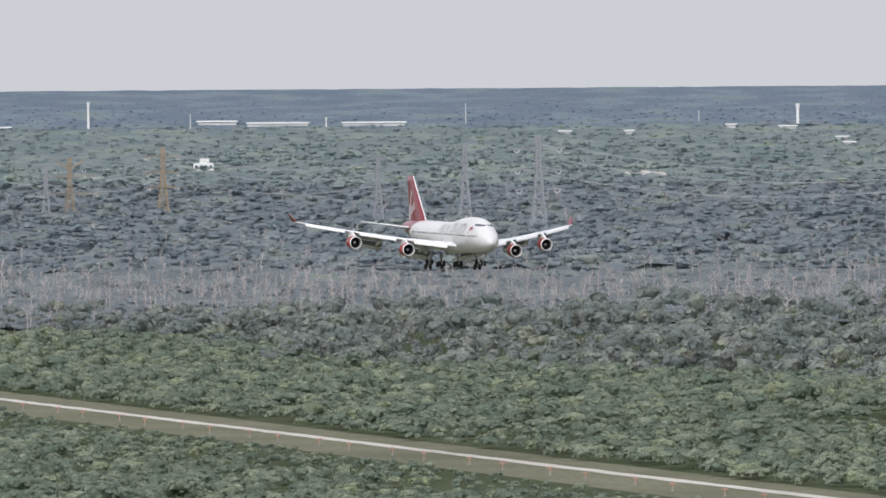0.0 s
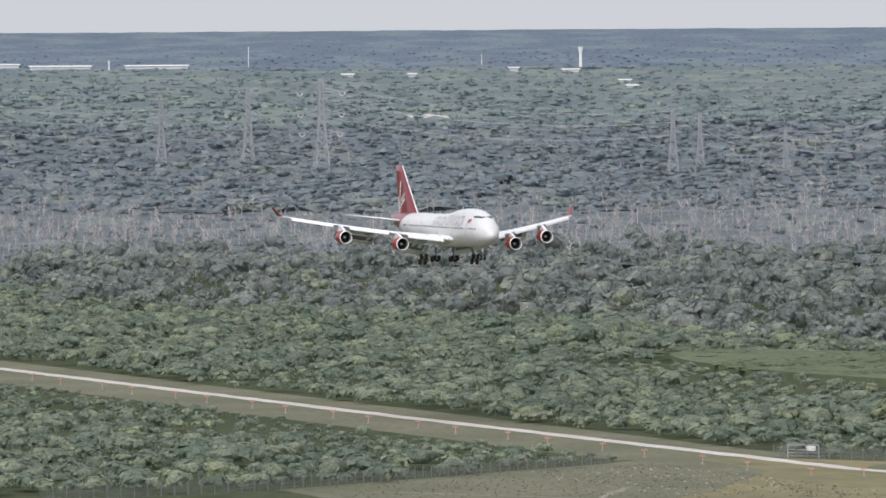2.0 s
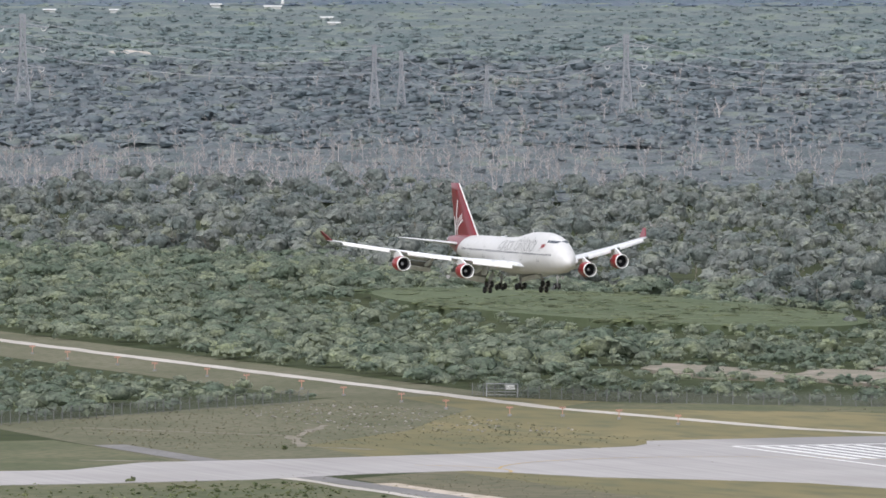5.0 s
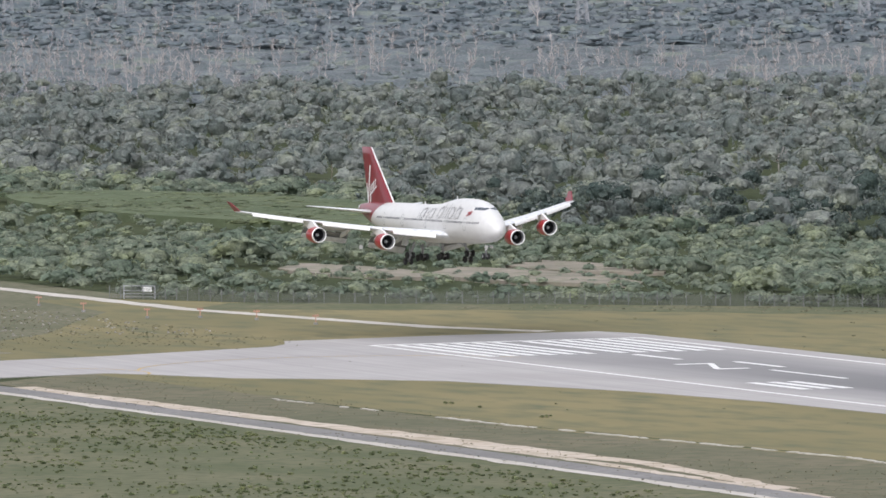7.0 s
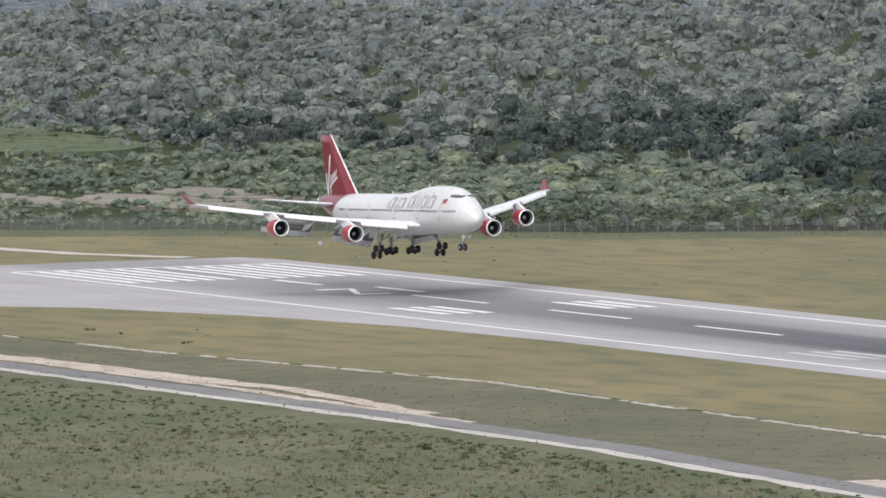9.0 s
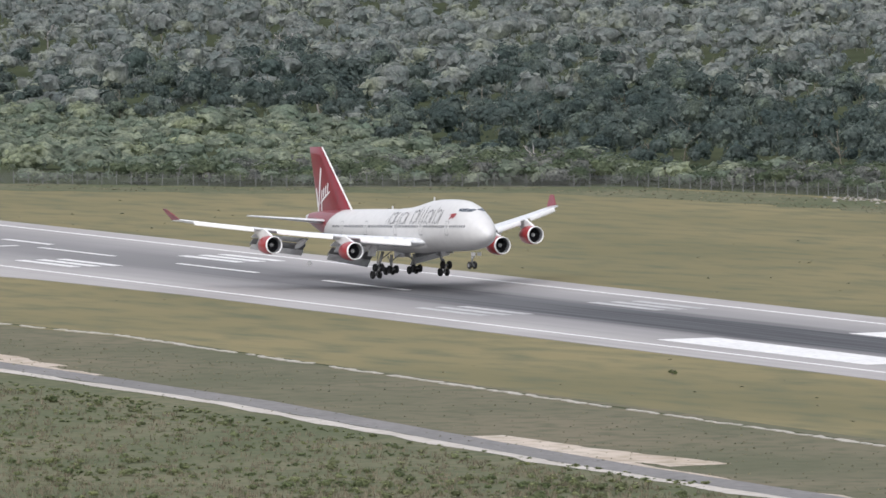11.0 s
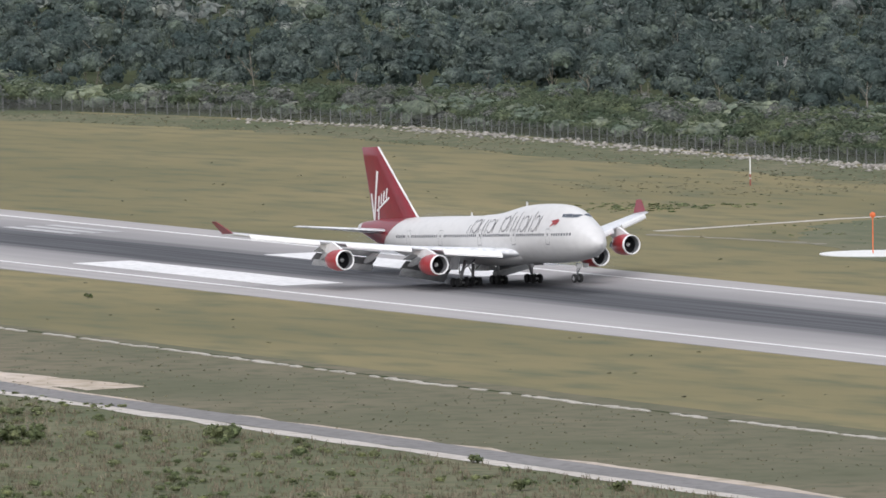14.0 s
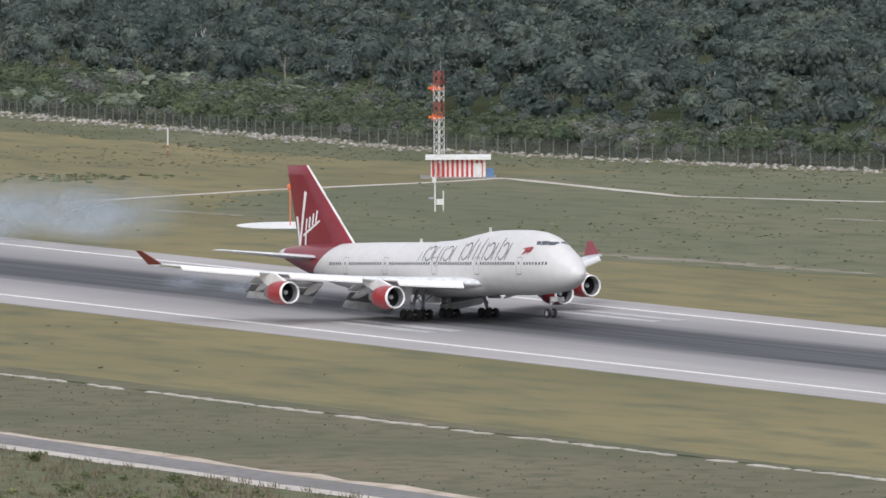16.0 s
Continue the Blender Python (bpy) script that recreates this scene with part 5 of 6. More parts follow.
# ---- broken slabs along the drain ----
def drain_slabs():
    rnd = random.Random(77)
    shapes = []
    for _ in range(6):
        l, w = rnd.uniform(1.1, 2.1), rnd.uniform(0.42, 0.72)
        o = [(-l, -w * rnd.uniform(0.6, 1)), (-l * 0.2, -w * rnd.uniform(0.8, 1.2)), (l, -w * rnd.uniform(0.5, 1)), (l * rnd.uniform(0.8, 1), w * rnd.uniform(0.5, 1)), (-l * 0.1, w), (-l * 0.9, w * rnd.uniform(0.5, 1))]
        V = [(x, y, 0.05) for x, y in o] + [(x * 1.03, y * 1.03, -0.1) for x, y in o]
        shapes.append(mesh_of("slab", V, [tuple(range(6))] + [(i, i + 6, (i + 1) % 6 + 6, (i + 1) % 6) for i in range(6)], OLD_CONCRETE))
    x = 152.0
    while x < 1010:
        k = next(i for i in range(len(DRAIN) - 1) if DRAIN[i + 1][0] >= x)
        (x0, y0), (x1, y1) = DRAIN[k], DRAIN[k + 1]
        y = y0 + (y1 - y0) * (x - x0) / (x1 - x0)
        if rnd.random() > 0.14:
            part("slab", rnd.choice(shapes), drain, "", pose(x, y - 0.8 + rnd.uniform(-0.3, 0.3), 0.09, rnd.uniform(-2, 2), rnd.uniform(-2, 2), math.degrees(math.atan2(y1 - y0, x1 - x0)) + rnd.uniform(-9, 9)))
        x += rnd.uniform(2.6, 4.2)


drain_slabs()


# ---- airliner: four engines, upper deck at the front; x forward, y left, ground under the main wheels at z = 0 ----
NOSE = 31.4  # nose tip ahead of the main gear
jet = tagged(new("airliner"), "white four-engined jumbo jet, red tail, landing gear down", "airplane")

STATIONS = [  # from nose, lobe centre z, half width, half height
    (0.0, 4.55, 0.06, 0.06), (0.25, 4.56, 0.62, 0.62), (0.8, 4.62, 1.15, 1.12), (1.6, 4.72, 1.65, 1.6), (2.8, 4.86, 2.2, 2.12), (4.2, 5.0, 2.62, 2.52), (6.0, 5.14, 2.95, 2.85),
    (8.5, 5.26, 3.18, 3.12), (11.5, 5.3, 3.25, 3.25), (20, 5.3, 3.25, 3.25), (30, 5.3, 3.25, 3.25), (40, 5.3, 3.25, 3.25), (46, 5.32, 3.22, 3.22), (50, 5.48, 3.06, 3.02), (54, 5.76, 2.74, 2.7),
    (58, 6.12, 2.3, 2.28), (62, 6.52, 1.72, 1.78), (65, 6.84, 1.2, 1.28), (67.4, 7.1, 0.72, 0.82), (68.8, 7.24, 0.36, 0.42)]
CREST = [(0, 4.6), (0.8, 5.75), (1.6, 6.45), (2.8, 7.25), (4.0, 7.95), (5.2, 8.72), (6.4, 9.3), (8, 9.7), (10, 9.92), (13, 10.0), (17, 9.97), (20, 9.78), (23, 9.35), (26, 8.8), (28.5, 8.45), (70, 5)]


def lin(table, s, k=1):
    for a, b in zip(table, table[1:]):
        if s <= b[0]:
            u = (s - a[0]) / (b[0] - a[0])
            u2 = u
            return a[k] + (b[k] - a[k]) * u2
    return table[-1][k]


def hull_point(s, ang):
    """A point of the fuselage at s metres from the nose; ang 0 is left, 90 up."""
    zc, hw, hh = (lin(STATIONS, s, k) for k in (1, 2, 3))
    c, sn = math.cos(ang), math.sin(ang)
    r = 1 / math.sqrt((c / hw) ** 2 + (sn / hh) ** 2)
    top = lin(CREST, s)
    if top > zc + hh * 0.9 and sn > 0:
        # the upper lobe: an ellipse round a raised centre
        uz = zc + hh * 0.42
        uw, uh = min(hw * 0.84, 2.55), top - uz
        a2 = (c / uw) ** 2 + (sn / uh) ** 2
        b2 = -2 * sn * (uz - zc) / uh ** 2
        c2 = ((uz - zc) / uh) ** 2 - 1
        disc = b2 * b2 - 4 * a2 * c2
        if disc > 0:
            r2 = (-b2 + math.sqrt(disc)) / (2 * a2)
            p = 10.0
            r = (r ** p + max(r2, 0.01) ** p) ** (1 / p) if r2 > 0 else r
    return Vector((NOSE - s, r * c, zc + r * sn))


def hull(s0, s1, step, n=56):
    S = [s0]
    while S[-1] < s1 - 1e-6:
        S.append(min(s1, S[-1] + (step if S[-1] > 8 else min(step, 0.12 + S[-1] * 0.13))))
    V = [hull_point(s, 2 * math.pi * i / n) for s in S for i in range(n)]
    F = [(k * n + i, k * n + (i + 1) % n, (k + 1) * n + (i + 1) % n, (k + 1) * n + i) for k in range(len(S) - 1) for i in range(n)]
    return V, F


part("fuselage", mesh_of("fuselage", *hull(0, 54.5, 0.8), FUSE_WHITE, True), jet, "white double-deck fuselage")


def slanted_tail():
    """The red rear: its front edge sweeps with the fin."""
    n = 56
    V, F = [], []
    S = [0, 0.08, 0.2, 0.35, 0.5, 0.65, 0.8, 0.92, 1.0]
    for u in S:
        for i in range(n):
            a = 2 * math.pi * i / n
            s0 = 56.5 - 3.4 * math.sin(a)
            s = s0 + (67.2 - s0) * u
            V.append(hull_point(s, a) + Vector((0, math.cos(a), math.sin(a))) * 0.02)
    for k in range(len(S) - 1):
        F += [(k * n + i, k * n + (i + 1) % n, (k + 1) * n + (i + 1) % n, (k + 1) * n + i) for i in range(n)]
    return V, F


part("rear_fuselage", mesh_of("rear_fuselage", *hull(54.5, 67.2, 0.7), FUSE_WHITE, True), jet)
part("tail_band", mesh_of("tail_band", *slanted_tail(), TAIL_RED, True), jet, "deep red paint round the rear fuselage")
part("tail_cone", mesh_of("tail_cone", *join(hull(67.2, 68.8, 0.4), lathe([(NOSE - 68.8, 0.4), (NOSE - 68.8, 0.0)], 12)), FUSE_WHITE, True), jet, "white tail cone")


def angle_at(s, z, side):
    """The hull's angle (degrees) at height z on one side; side -1 is the right."""
    lo, hi = -80.0, 89.0
    for _ in range(30):
        m = (lo + hi) / 2
        if hull_point(s, radians(m)).z < z:
            lo = m
        else:
            hi = m
    return lo if side > 0 else 180 - lo


def flat_patch(s0, s1, z0, z1, side, lift=0.025, lean=0.0, n=3):
    """A patch of skin between two heights; lean shifts its top backwards."""
    V = []
    for i in range(n + 1):
        for j in range(n + 1):
            z = z0 + (z1 - z0) * j / n
            s = s0 + (s1 - s0) * i / n + lean * (z - z0)
            a = radians(angle_at(s, z, side))
            V.append(hull_point(s, a) + Vector((0, math.cos(a), math.sin(a))) * lift)
    F = [(i * (n + 1) + j, i * (n + 1) + j + 1, (i + 1) * (n + 1) + j + 1, (i + 1) * (n + 1) + j) for i in range(n) for j in range(n)]
    return V, F


# cockpit glazing
for side in (-1, 1):
    for s0, s1, z0, z1 in ((4.5, 5.2, 8.12, 8.52), (5.26, 6.1, 8.16, 8.62), (6.16, 6.85, 8.2, 8.62)):
        part("cockpit_window", mesh_of("cockpit_window", *flat_patch(s0, s1, z0, z1, side, 0.03, lean=0.35), GLASS_DARK), jet, "dark cockpit window")
# cabin windows and doors
for side in (-1, 1):
    k = 0
    doors = (9.2, 18.6, 28.2, 39.5, 49.0)
    s = 4.0
    while s < 53:
        if min(abs(s - d) for d in doors) > 0.85:
            w = 0.3 if s < 9.5 else 0.34
            part("cabin_window", mesh_of("cabin_window", *flat_patch(s, s + w, 5.78, 6.14, side, 0.02, n=1), WINDOW_DARK), jet)
        s += 0.56
    for d in doors:
        seams = [flat_patch(d - 0.55, d - 0.5, 4.7, 6.7, side, 0.02), flat_patch(d + 0.5, d + 0.55, 4.7, 6.7, side, 0.02), flat_patch(d - 0.55, d + 0.55, 4.62, 4.72, side, 0.02), flat_patch(d - 0.55, d + 0.55, 6.68, 6.74, side, 0.02)]
        part("door_seam", mesh_of("door_seam", *join(*seams), DARK_GREY), jet)
        part("door_window", mesh_of("door_window", *flat_patch(d - 0.14, d + 0.14, 5.8, 6.15, side, 0.022, n=1), WINDOW_DARK), jet)


# name band: slanting strokes in plain shapes
def stroke(s0, z0, s1, z1, w, side):
    """A bar on the hull between two points of its side view."""
    n = 5
    d = Vector((s1 - s0, z1 - z0)).normalized()
    o = Vector((-d.y, d.x)) * w / 2
    V = []
    for i in range(n + 1):
        for e in (-1, 1):
            s = s0 + (s1 - s0) * i / n + o.x * e
            z = z0 + (z1 - z0) * i / n + o.y * e
            a = radians(angle_at(s, z, side))
            V.append(hull_point(s, a) + Vector((0, math.cos(a), math.sin(a))) * 0.055)
    return V, [(2 * i, 2 * i + 1, 2 * i + 3, 2 * i + 2) for i in range(n)]


def oval(s0, z0, w, h, thick, side, f):
    """An open slanting oval outline on the hull."""
    P = [(s0 + w * math.cos(a) + 0.31 * f * h * math.sin(a), z0 + h * math.sin(a)) for a in [radians(35 + 290 * i / 9) for i in range(10)]]
    return join(*[stroke(*p, *q, thick, side) for p, q in zip(P, P[1:])])


def name_band(side):
    """Thin slanting bars and open ovals in two groups, in the place and tone of the painted name."""
    shapes = []
    f = -1 if side < 0 else 1
    first, last = (32.0, 11.9) if side < 0 else (11.9, 32.0)
    for k, (kind, tall) in enumerate(((0, 0), (0, 0), (1, 0), (0, 0), (0, -1), (0, 0), (1, 0), (0, 0), (2, 0), (0, 0), (1, 0), (0, 1), (0, 0), (0, 1), (0, 0), (1, 0), (0, 0), (0, 1), (1, 0), (0, 0))):
        s = first + (last - first) * k / 19.5
        low = 6.3 + (0.1 if s < 22 else 0.0)
        top = low + (1.75 if s > 24 else 2.05)
        if kind == 0:
            z0, z1 = low - (0.75 if tall < 0 else 0), top + (0.55 if tall > 0 else 0)
            shapes.append(stroke(s, z0, s + 0.31 * f * (z1 - z0), z1, 0.13, side))
        elif kind == 1:
            shapes.append(oval(s + 0.3 * f, (low + top) / 2, 0.72, (top - low) / 2, 0.13, side, f))
    return shapes


for side in (-1, 1):
    for shape in name_band(side):
        part("slanting_stroke", mesh_of("slanting_stroke", *shape, LETTER), jet, "thin dark grey slanting stroke")
    f = -1 if side < 0 else 1
    part("nose_emblem", mesh_of("nose_emblem", *join(*[stroke(8.7 + 0.25 * i * -1, 7.1 + 0.12 * (i % 3), 8.7 - 0.25 * i - 0.35, 7.75 + 0.1 * (i % 2), 0.16, side) for i in range(6)],
                                                      stroke(9.0, 7.05, 7.1, 7.8, 0.14, side), stroke(8.9, 7.7, 7.2, 7.9, 0.14, side)), COWL_RED), jet, "small red emblem behind the cockpit")


# ---- lifting surfaces ----
def foil(sections, n=14, flat=False):
    """A wing from sections: (leading-edge point, chord, thickness, drop angle)."""
    prof = []
    for i in range(n + 1):
        u = (1 - math.cos(math.pi * i / n)) / 2
        t = 5 * (0.2969 * math.sqrt(u) - 0.126 * u - 0.3516 * u * u + 0.2843 * u ** 3 - 0.1015 * u ** 4)
        prof.append((u, t))
    ring = prof[::-1] + [(u, -t * 0.75) for u, t in prof[1:-1]]
    V, F = [], []
    for (x, y, z), chord, thick, drop in sections:
        for u, t in ring:
            px, pz = -u * chord, t * thick * chord
            c, s = math.cos(radians(drop)), math.sin(radians(drop))
            V.append((x + px * c - pz * s * 0, y, z + pz + px * s))
    m = len(ring)
    for k in range(len(sections) - 1):
        F += [(k * m + i, k * m + (i + 1) % m, (k + 1) * m + (i + 1) % m, (k + 1) * m + i) for i in range(m)]
    F += [tuple(range(m))[::-1], tuple(range((len(sections) - 1) * m, len(sections) * m))]
    return V, F


def flip(VF):
    V, F = VF
    return [(v[0], -v[1], v[2]) for v in V], [tuple(reversed(f)) for f in F]


def wing_z(y):
    return 3.5 + 0.112 * (y - 3) + 0.00135 * (y - 3) ** 2


def wing_le(y):
    return 32.2 - 19.3 - 0.885 * (y - 3)


def wing_chord(y):
    return 16.4 + (9.6 - 16.4) * (y - 3) / 9.4 if y < 12.4 else 9.6 + (4.1 - 9.6) * (y - 12.4) / 19.6


YS = [1.5, 3, 6, 9, 12.4, 16, 20, 24, 28, 32.0]
wing_data = foil([((wing_le(max(y, 2)), y, wing_z(y)), wing_chord(y) * 0.93, 0.115 if y < 12 else 0.1, 1.0) for y in YS])
WINGS, ENGINES = [], []
for side, data in ((1, wing_data), (-1, flip(wing_data))):
    wing = part("wing", mesh_of("wing", *data, WING_GREY, True), jet, "light grey swept wing")
    WINGS.append((wing, side))
    mir = (lambda d: d) if side > 0 else flip
    # leading-edge flaps, extended
    for y0, y1 in ((4.6, 10.6), (13.9, 20.6), (23.4, 30.6)):
        k = 6
        V, F = [], []
        for i in range(k + 1):
            y = y0 + (y1 - y0) * i / k
            x, z = wing_le(y), wing_z(y)
            c = 1.05 if y < 12 else 0.85
            V += [(x - 0.1, y, z + 0.16), (x + 0.32 * c, y, z + 0.02), (x + 0.62 * c, y, z - 0.38 * c), (x + 0.6 * c, y, z - 0.62 * c), (x + 0.5 * c, y, z - 0.42 * c), (x + 0.05, y, z - 0.1)]
        F = [(i * 6 + j, i * 6 + (j + 1) % 6, i * 6 + 6 + (j + 1) % 6, i * 6 + 6 + j) for i in range(k) for j in range(6)] + [tuple(range(6))[::-1], tuple(range(k * 6, k * 6 + 6))]
        part("leading_edge_flap", mesh_of("leading_edge_flap", *mir((V, F)), WING_WHITE), wing, "white extended leading-edge flap")
    # trailing-edge flaps, lowered
    for y0, y1, drop in ((3.6, 10.4, 30), (14.2, 21.2, 30)):
        for seg, (back, chord, dz, dd) in enumerate(((0.93, 2.0, -0.25, drop * 0.6), (1.05, 2.0, -1.15, drop), (1.16, 1.2, -2.15, drop * 1.35))):
            secs = []
            for i in range(4):
                y = y0 + (y1 - y0) * i / 3
                q = wing_chord(y) / 11.0
                secs.append(((wing_le(y) - wing_chord(y) * back * (1.0 if y < 12 else 1.0) + 0.6, y, wing_z(y) - 0.25 + dz * (0.6 + 0.4 * q)), chord * (0.7 + 0.5 * q), 0.11, dd))
            part("flap", mesh_of("flap", *mir(foil(secs, 6)), DARK_GREY if seg == 1 else WING_GREY, True), wing, "lowered grey slotted flap")
    for y in (6.5, 9.8, 15.2, 20.2):
        x, z, c = wing_le(y), wing_z(y), wing_chord(y)
        V, F = lathe([(0, 0.03), (-0.8, 0.28), (-2.2, 0.42), (-4.0, 0.36), (-5.4, 0.05)], 8)
        t = radians(14)
        V = [(x - c * 0.62 + v[0] * math.cos(t), y + v[1] * 0.8, z - 0.75 + v[2] * 1.3 + v[0] * math.sin(t)) for v in V]
        part("flap_fairing", mesh_of("flap_fairing", *mir((V, F)), WING_GREY, True), wing)
    # winglet
    tip_x, tip_z = wing_le(32.0), wing_z(32.0)
    V = [(tip_x - 0.6, 31.9, tip_z), (tip_x - 3.9, 31.9, tip_z), (tip_x - 4.9, 33.0, tip_z + 1.8), (tip_x - 3.8, 33.0, tip_z + 1.8)]
    V = [(a, b - 0.09, c) for a, b, c in V] + [(a, b + 0.09, c) for a, b, c in V]
    F = [(0, 1, 2, 3), (7, 6, 5, 4), (0, 4, 5, 1), (1, 5, 6, 2), (2, 6, 7, 3), (3, 7, 4, 0)]
    part("winglet", mesh_of("winglet", *mir((V, F)), TAIL_RED), wing, "deep red upturned winglet")
    # tailplane
    st = foil([((NOSE - 55.7, 1.0, 6.55), 9.6, 0.09, 0), ((NOSE - 60.6, 5.7, 7.15), 6.2, 0.085, 0), ((NOSE - 65.2, 10.9, 7.8), 2.9, 0.08, 0)])
    part("tailplane", mesh_of("tailplane", *mir(st), WING_GREY, True), jet, "light grey horizontal tailplane")

# belly fairing under the wing
V, F = lathe([(0, 0.05), (-1.5, 0.8), (-4, 1.35), (-9, 1.6), (-15, 1.6), (-19, 1.2), (-22, 0.5), (-23.5, 0.05)], 24)
part("belly_fairing", mesh_of("belly_fairing", [(32.2 - 16.5 + v[0], v[1] * 2.25, 3.35 + v[2] * 1.0) for v in V], F, FUSE_WHITE, True), jet)


# fin
def fin_section(z):
    u = (z - 7.6) / (18.3 - 7.6)
    le = 50.8 + (62.5 - 50.8) * u
    te = 64.6 + (67.3 - 64.6) * u
    return le, te


def fin_mesh():
    n = 12
    V, F = [], []
    zs = [7.2, 8.2, 9.5, 11, 13, 15, 17, 18.3]
    m = 0
    for z in zs:
        le, te = fin_section(z)
        ring = []
        for i in range(n + 1):
            u = (1 - math.cos(math.pi * i / n)) / 2
            t = 5 * (0.2969 * math.sqrt(u) - 0.126 * u - 0.3516 * u * u + 0.2843 * u ** 3 - 0.1015 * u ** 4) * 0.1
            ring.append((u, t))
        loop = ring + [(u, -t) for u, t in ring[::-1][1:-1]]
        m = len(loop)
        V += [(NOSE - le - u * (te - le), t * (te - le), z) for u, t in loop]
    for k in range(len(zs) - 1):
        F += [(k * m + i, k * m + (i + 1) % m, (k + 1) * m + (i + 1) % m, (k + 1) * m + i) for i in range(m)]
    F.append(tuple(range((len(zs) - 1) * m, len(zs) * m)))
    return V, F


fin = part("fin", mesh_of("fin", *fin_mesh(), TAIL_RED, True), jet, "deep red vertical fin")


def fin_stroke(s0, z0, s1, z1, w, side, w1=None):
    w1 = w if w1 is None else w1
    d = Vector((s1 - s0, z1 - z0)).normalized()
    o = Vector((-d.y, d.x)) / 2
    V = []
    n = 5
    for i in range(n + 1):
        k = i / n
        ww = w + (w1 - w) * k
        for e in (-1, 1):
            s = s0 + (s1 - s0) * k + o.x * e * ww
            z = z0 + (z1 - z0) * k + o.y * e * ww
            le, te = fin_section(z)
            u = min(0.999, max(0.001, (s - le) / (te - le)))
            t = 5 * (0.2969 * math.sqrt(u) - 0.126 * u - 0.3516 * u * u + 0.2843 * u ** 3 - 0.1015 * u ** 4) * 0.1 * (te - le)
            V.append((NOSE - s, side * (t + 0.04), z))
    return V, [(2 * i, 2 * i + 1, 2 * i + 3, 2 * i + 2) for i in range(n)]


for side in (-1, 1):
    L = [(a - 1.4, b, c - 1.4, d, e, g) for a, b, c, d, e, g in [(66.2, 12.2, 65.7, 8.0, 0.55, 0.5), (65.7, 8.0, 63.7, 15.6, 0.5, 0.65), (64.6, 9.6, 60.2, 11.6, 0.32, 0.3),
         (63.9, 10.2, 63.5, 11.9, 0.4, 0.4), (63.0, 10.6, 62.6, 12.2, 0.4, 0.4), (62.1, 11.0, 61.7, 12.6, 0.4, 0.4), (61.2, 11.4, 60.8, 13.0, 0.36, 0.36), (64.2, 7.9, 63.9, 9.8, 0.5, 0.4)]]
    part("tail_emblem", mesh_of("tail_emblem", *join(*[fin_stroke(l[0], 7.6 + (l[1] - 7.6) * 0.92, l[2], 7.6 + (l[3] - 7.6) * 0.92, l[4], side, l[5]) for l in L]), WING_WHITE), fin, "white sweeping brush-like emblem")
le = [fin_section(z) for z in (8.4, 11, 14.5, 18.25)]
edge = join(*[tube((NOSE - a[0] + 0.03, 0, za), (NOSE - b[0] + 0.03, 0, zb), 0.16, 0.13, 6) for a, b, za, zb in zip(le, le[1:], (8.4, 11, 14.5), (11, 14.5, 18.25))])
part("fin_leading_edge", mesh_of("fin_leading_edge", *edge, WING_WHITE, True), fin, "white leading edge of the fin")


# ---- engines ----
def engine(x, y, z, wy):
    root = part("engine", mesh_of("engine", *lathe([(-0.35, 1.36), (-1.0, 1.44), (-2.0, 1.46), (-3.1, 1.36), (-3.9, 1.18), (-3.9, 1.0), (-2.6, 0.98)], 32), COWL_RED, True), jet, "red engine cowl", pose(x, y, z))
    part("inlet_lip", mesh_of("inlet_lip", *lathe([(-0.36, 1.375), (-0.12, 1.345), (0.0, 1.285), (-0.03, 1.225), (-0.22, 1.19), (-0.3, 1.18)], 32), WING_WHITE, True), root, "white inlet lip")
    part("inlet_duct", mesh_of("inlet_duct", *lathe([(-0.3, 1.18), (-0.9, 1.16), (-1.36, 1.16)], 32), DARK_GREY, True), root)
    blades = []
    for i in range(22):
        a = 2 * math.pi * i / 22
        p = []
        for r, tw in ((0.3, 0.12), (1.12, 0.13)):
            for e in (-1, 1):
                b = a + e * tw * (1 if r < 0.5 else 0.75)
                p.append((-1.2 + e * 0.12, r * math.cos(b), r * math.sin(b)))
        blades.append((p, [(0, 1, 3, 2)]))
    part("fan", mesh_of("fan", *join(*blades, lathe([(-1.36, 1.14), (-1.36, 0.0)], 24)), FAN), root, "dark fan blades")["kind"] = "stuff"
    part("spinner", mesh_of("spinner", *lathe([(-0.75, 0.02), (-0.85, 0.14), (-1.05, 0.27), (-1.25, 0.33)], 16), METAL, True), root, "pale spinner")
    part("core_nozzle", mesh_of("core_nozzle", *lathe([(-3.6, 0.98), (-4.6, 0.8), (-5.4, 0.56), (-5.4, 0.42), (-5.0, 0.4), (-6.1, 0.08)], 24), DARK_GREY, True), root, "dark exhaust nozzle")
    # pylon
    wx, wz = wing_le(abs(wy)), wing_z(abs(wy))
    pts = [(-0.9, 1.4), (-2.6, 1.42), (-4.6, 0.75), (wx - x - 3.4, wz - z - 0.35), (wx - x - 0.2, wz - z - 0.1), (wx - x + 0.5, wz - z + 0.1)]
    V = [(a, -0.2, b) for a, b in pts] + [(a, 0.2, b) for a, b in pts]
    n = len(pts)
    F = [tuple(range(n)), tuple(range(n, 2 * n))[::-1]] + [(i, n + i, n + (i + 1) % n, (i + 1) % n) for i in range(n)]
    part("pylon", mesh_of("pylon", V, F, WING_WHITE), root, "white engine pylon")
    ENGINES.append((root, 1 if y > 0 else -1))
    return root


for s in (-1, 1):
    engine(8.8, s * 12.4, 2.5, 12.4)
    engine(0.1, s * 22.1, 3.75, 22.1)


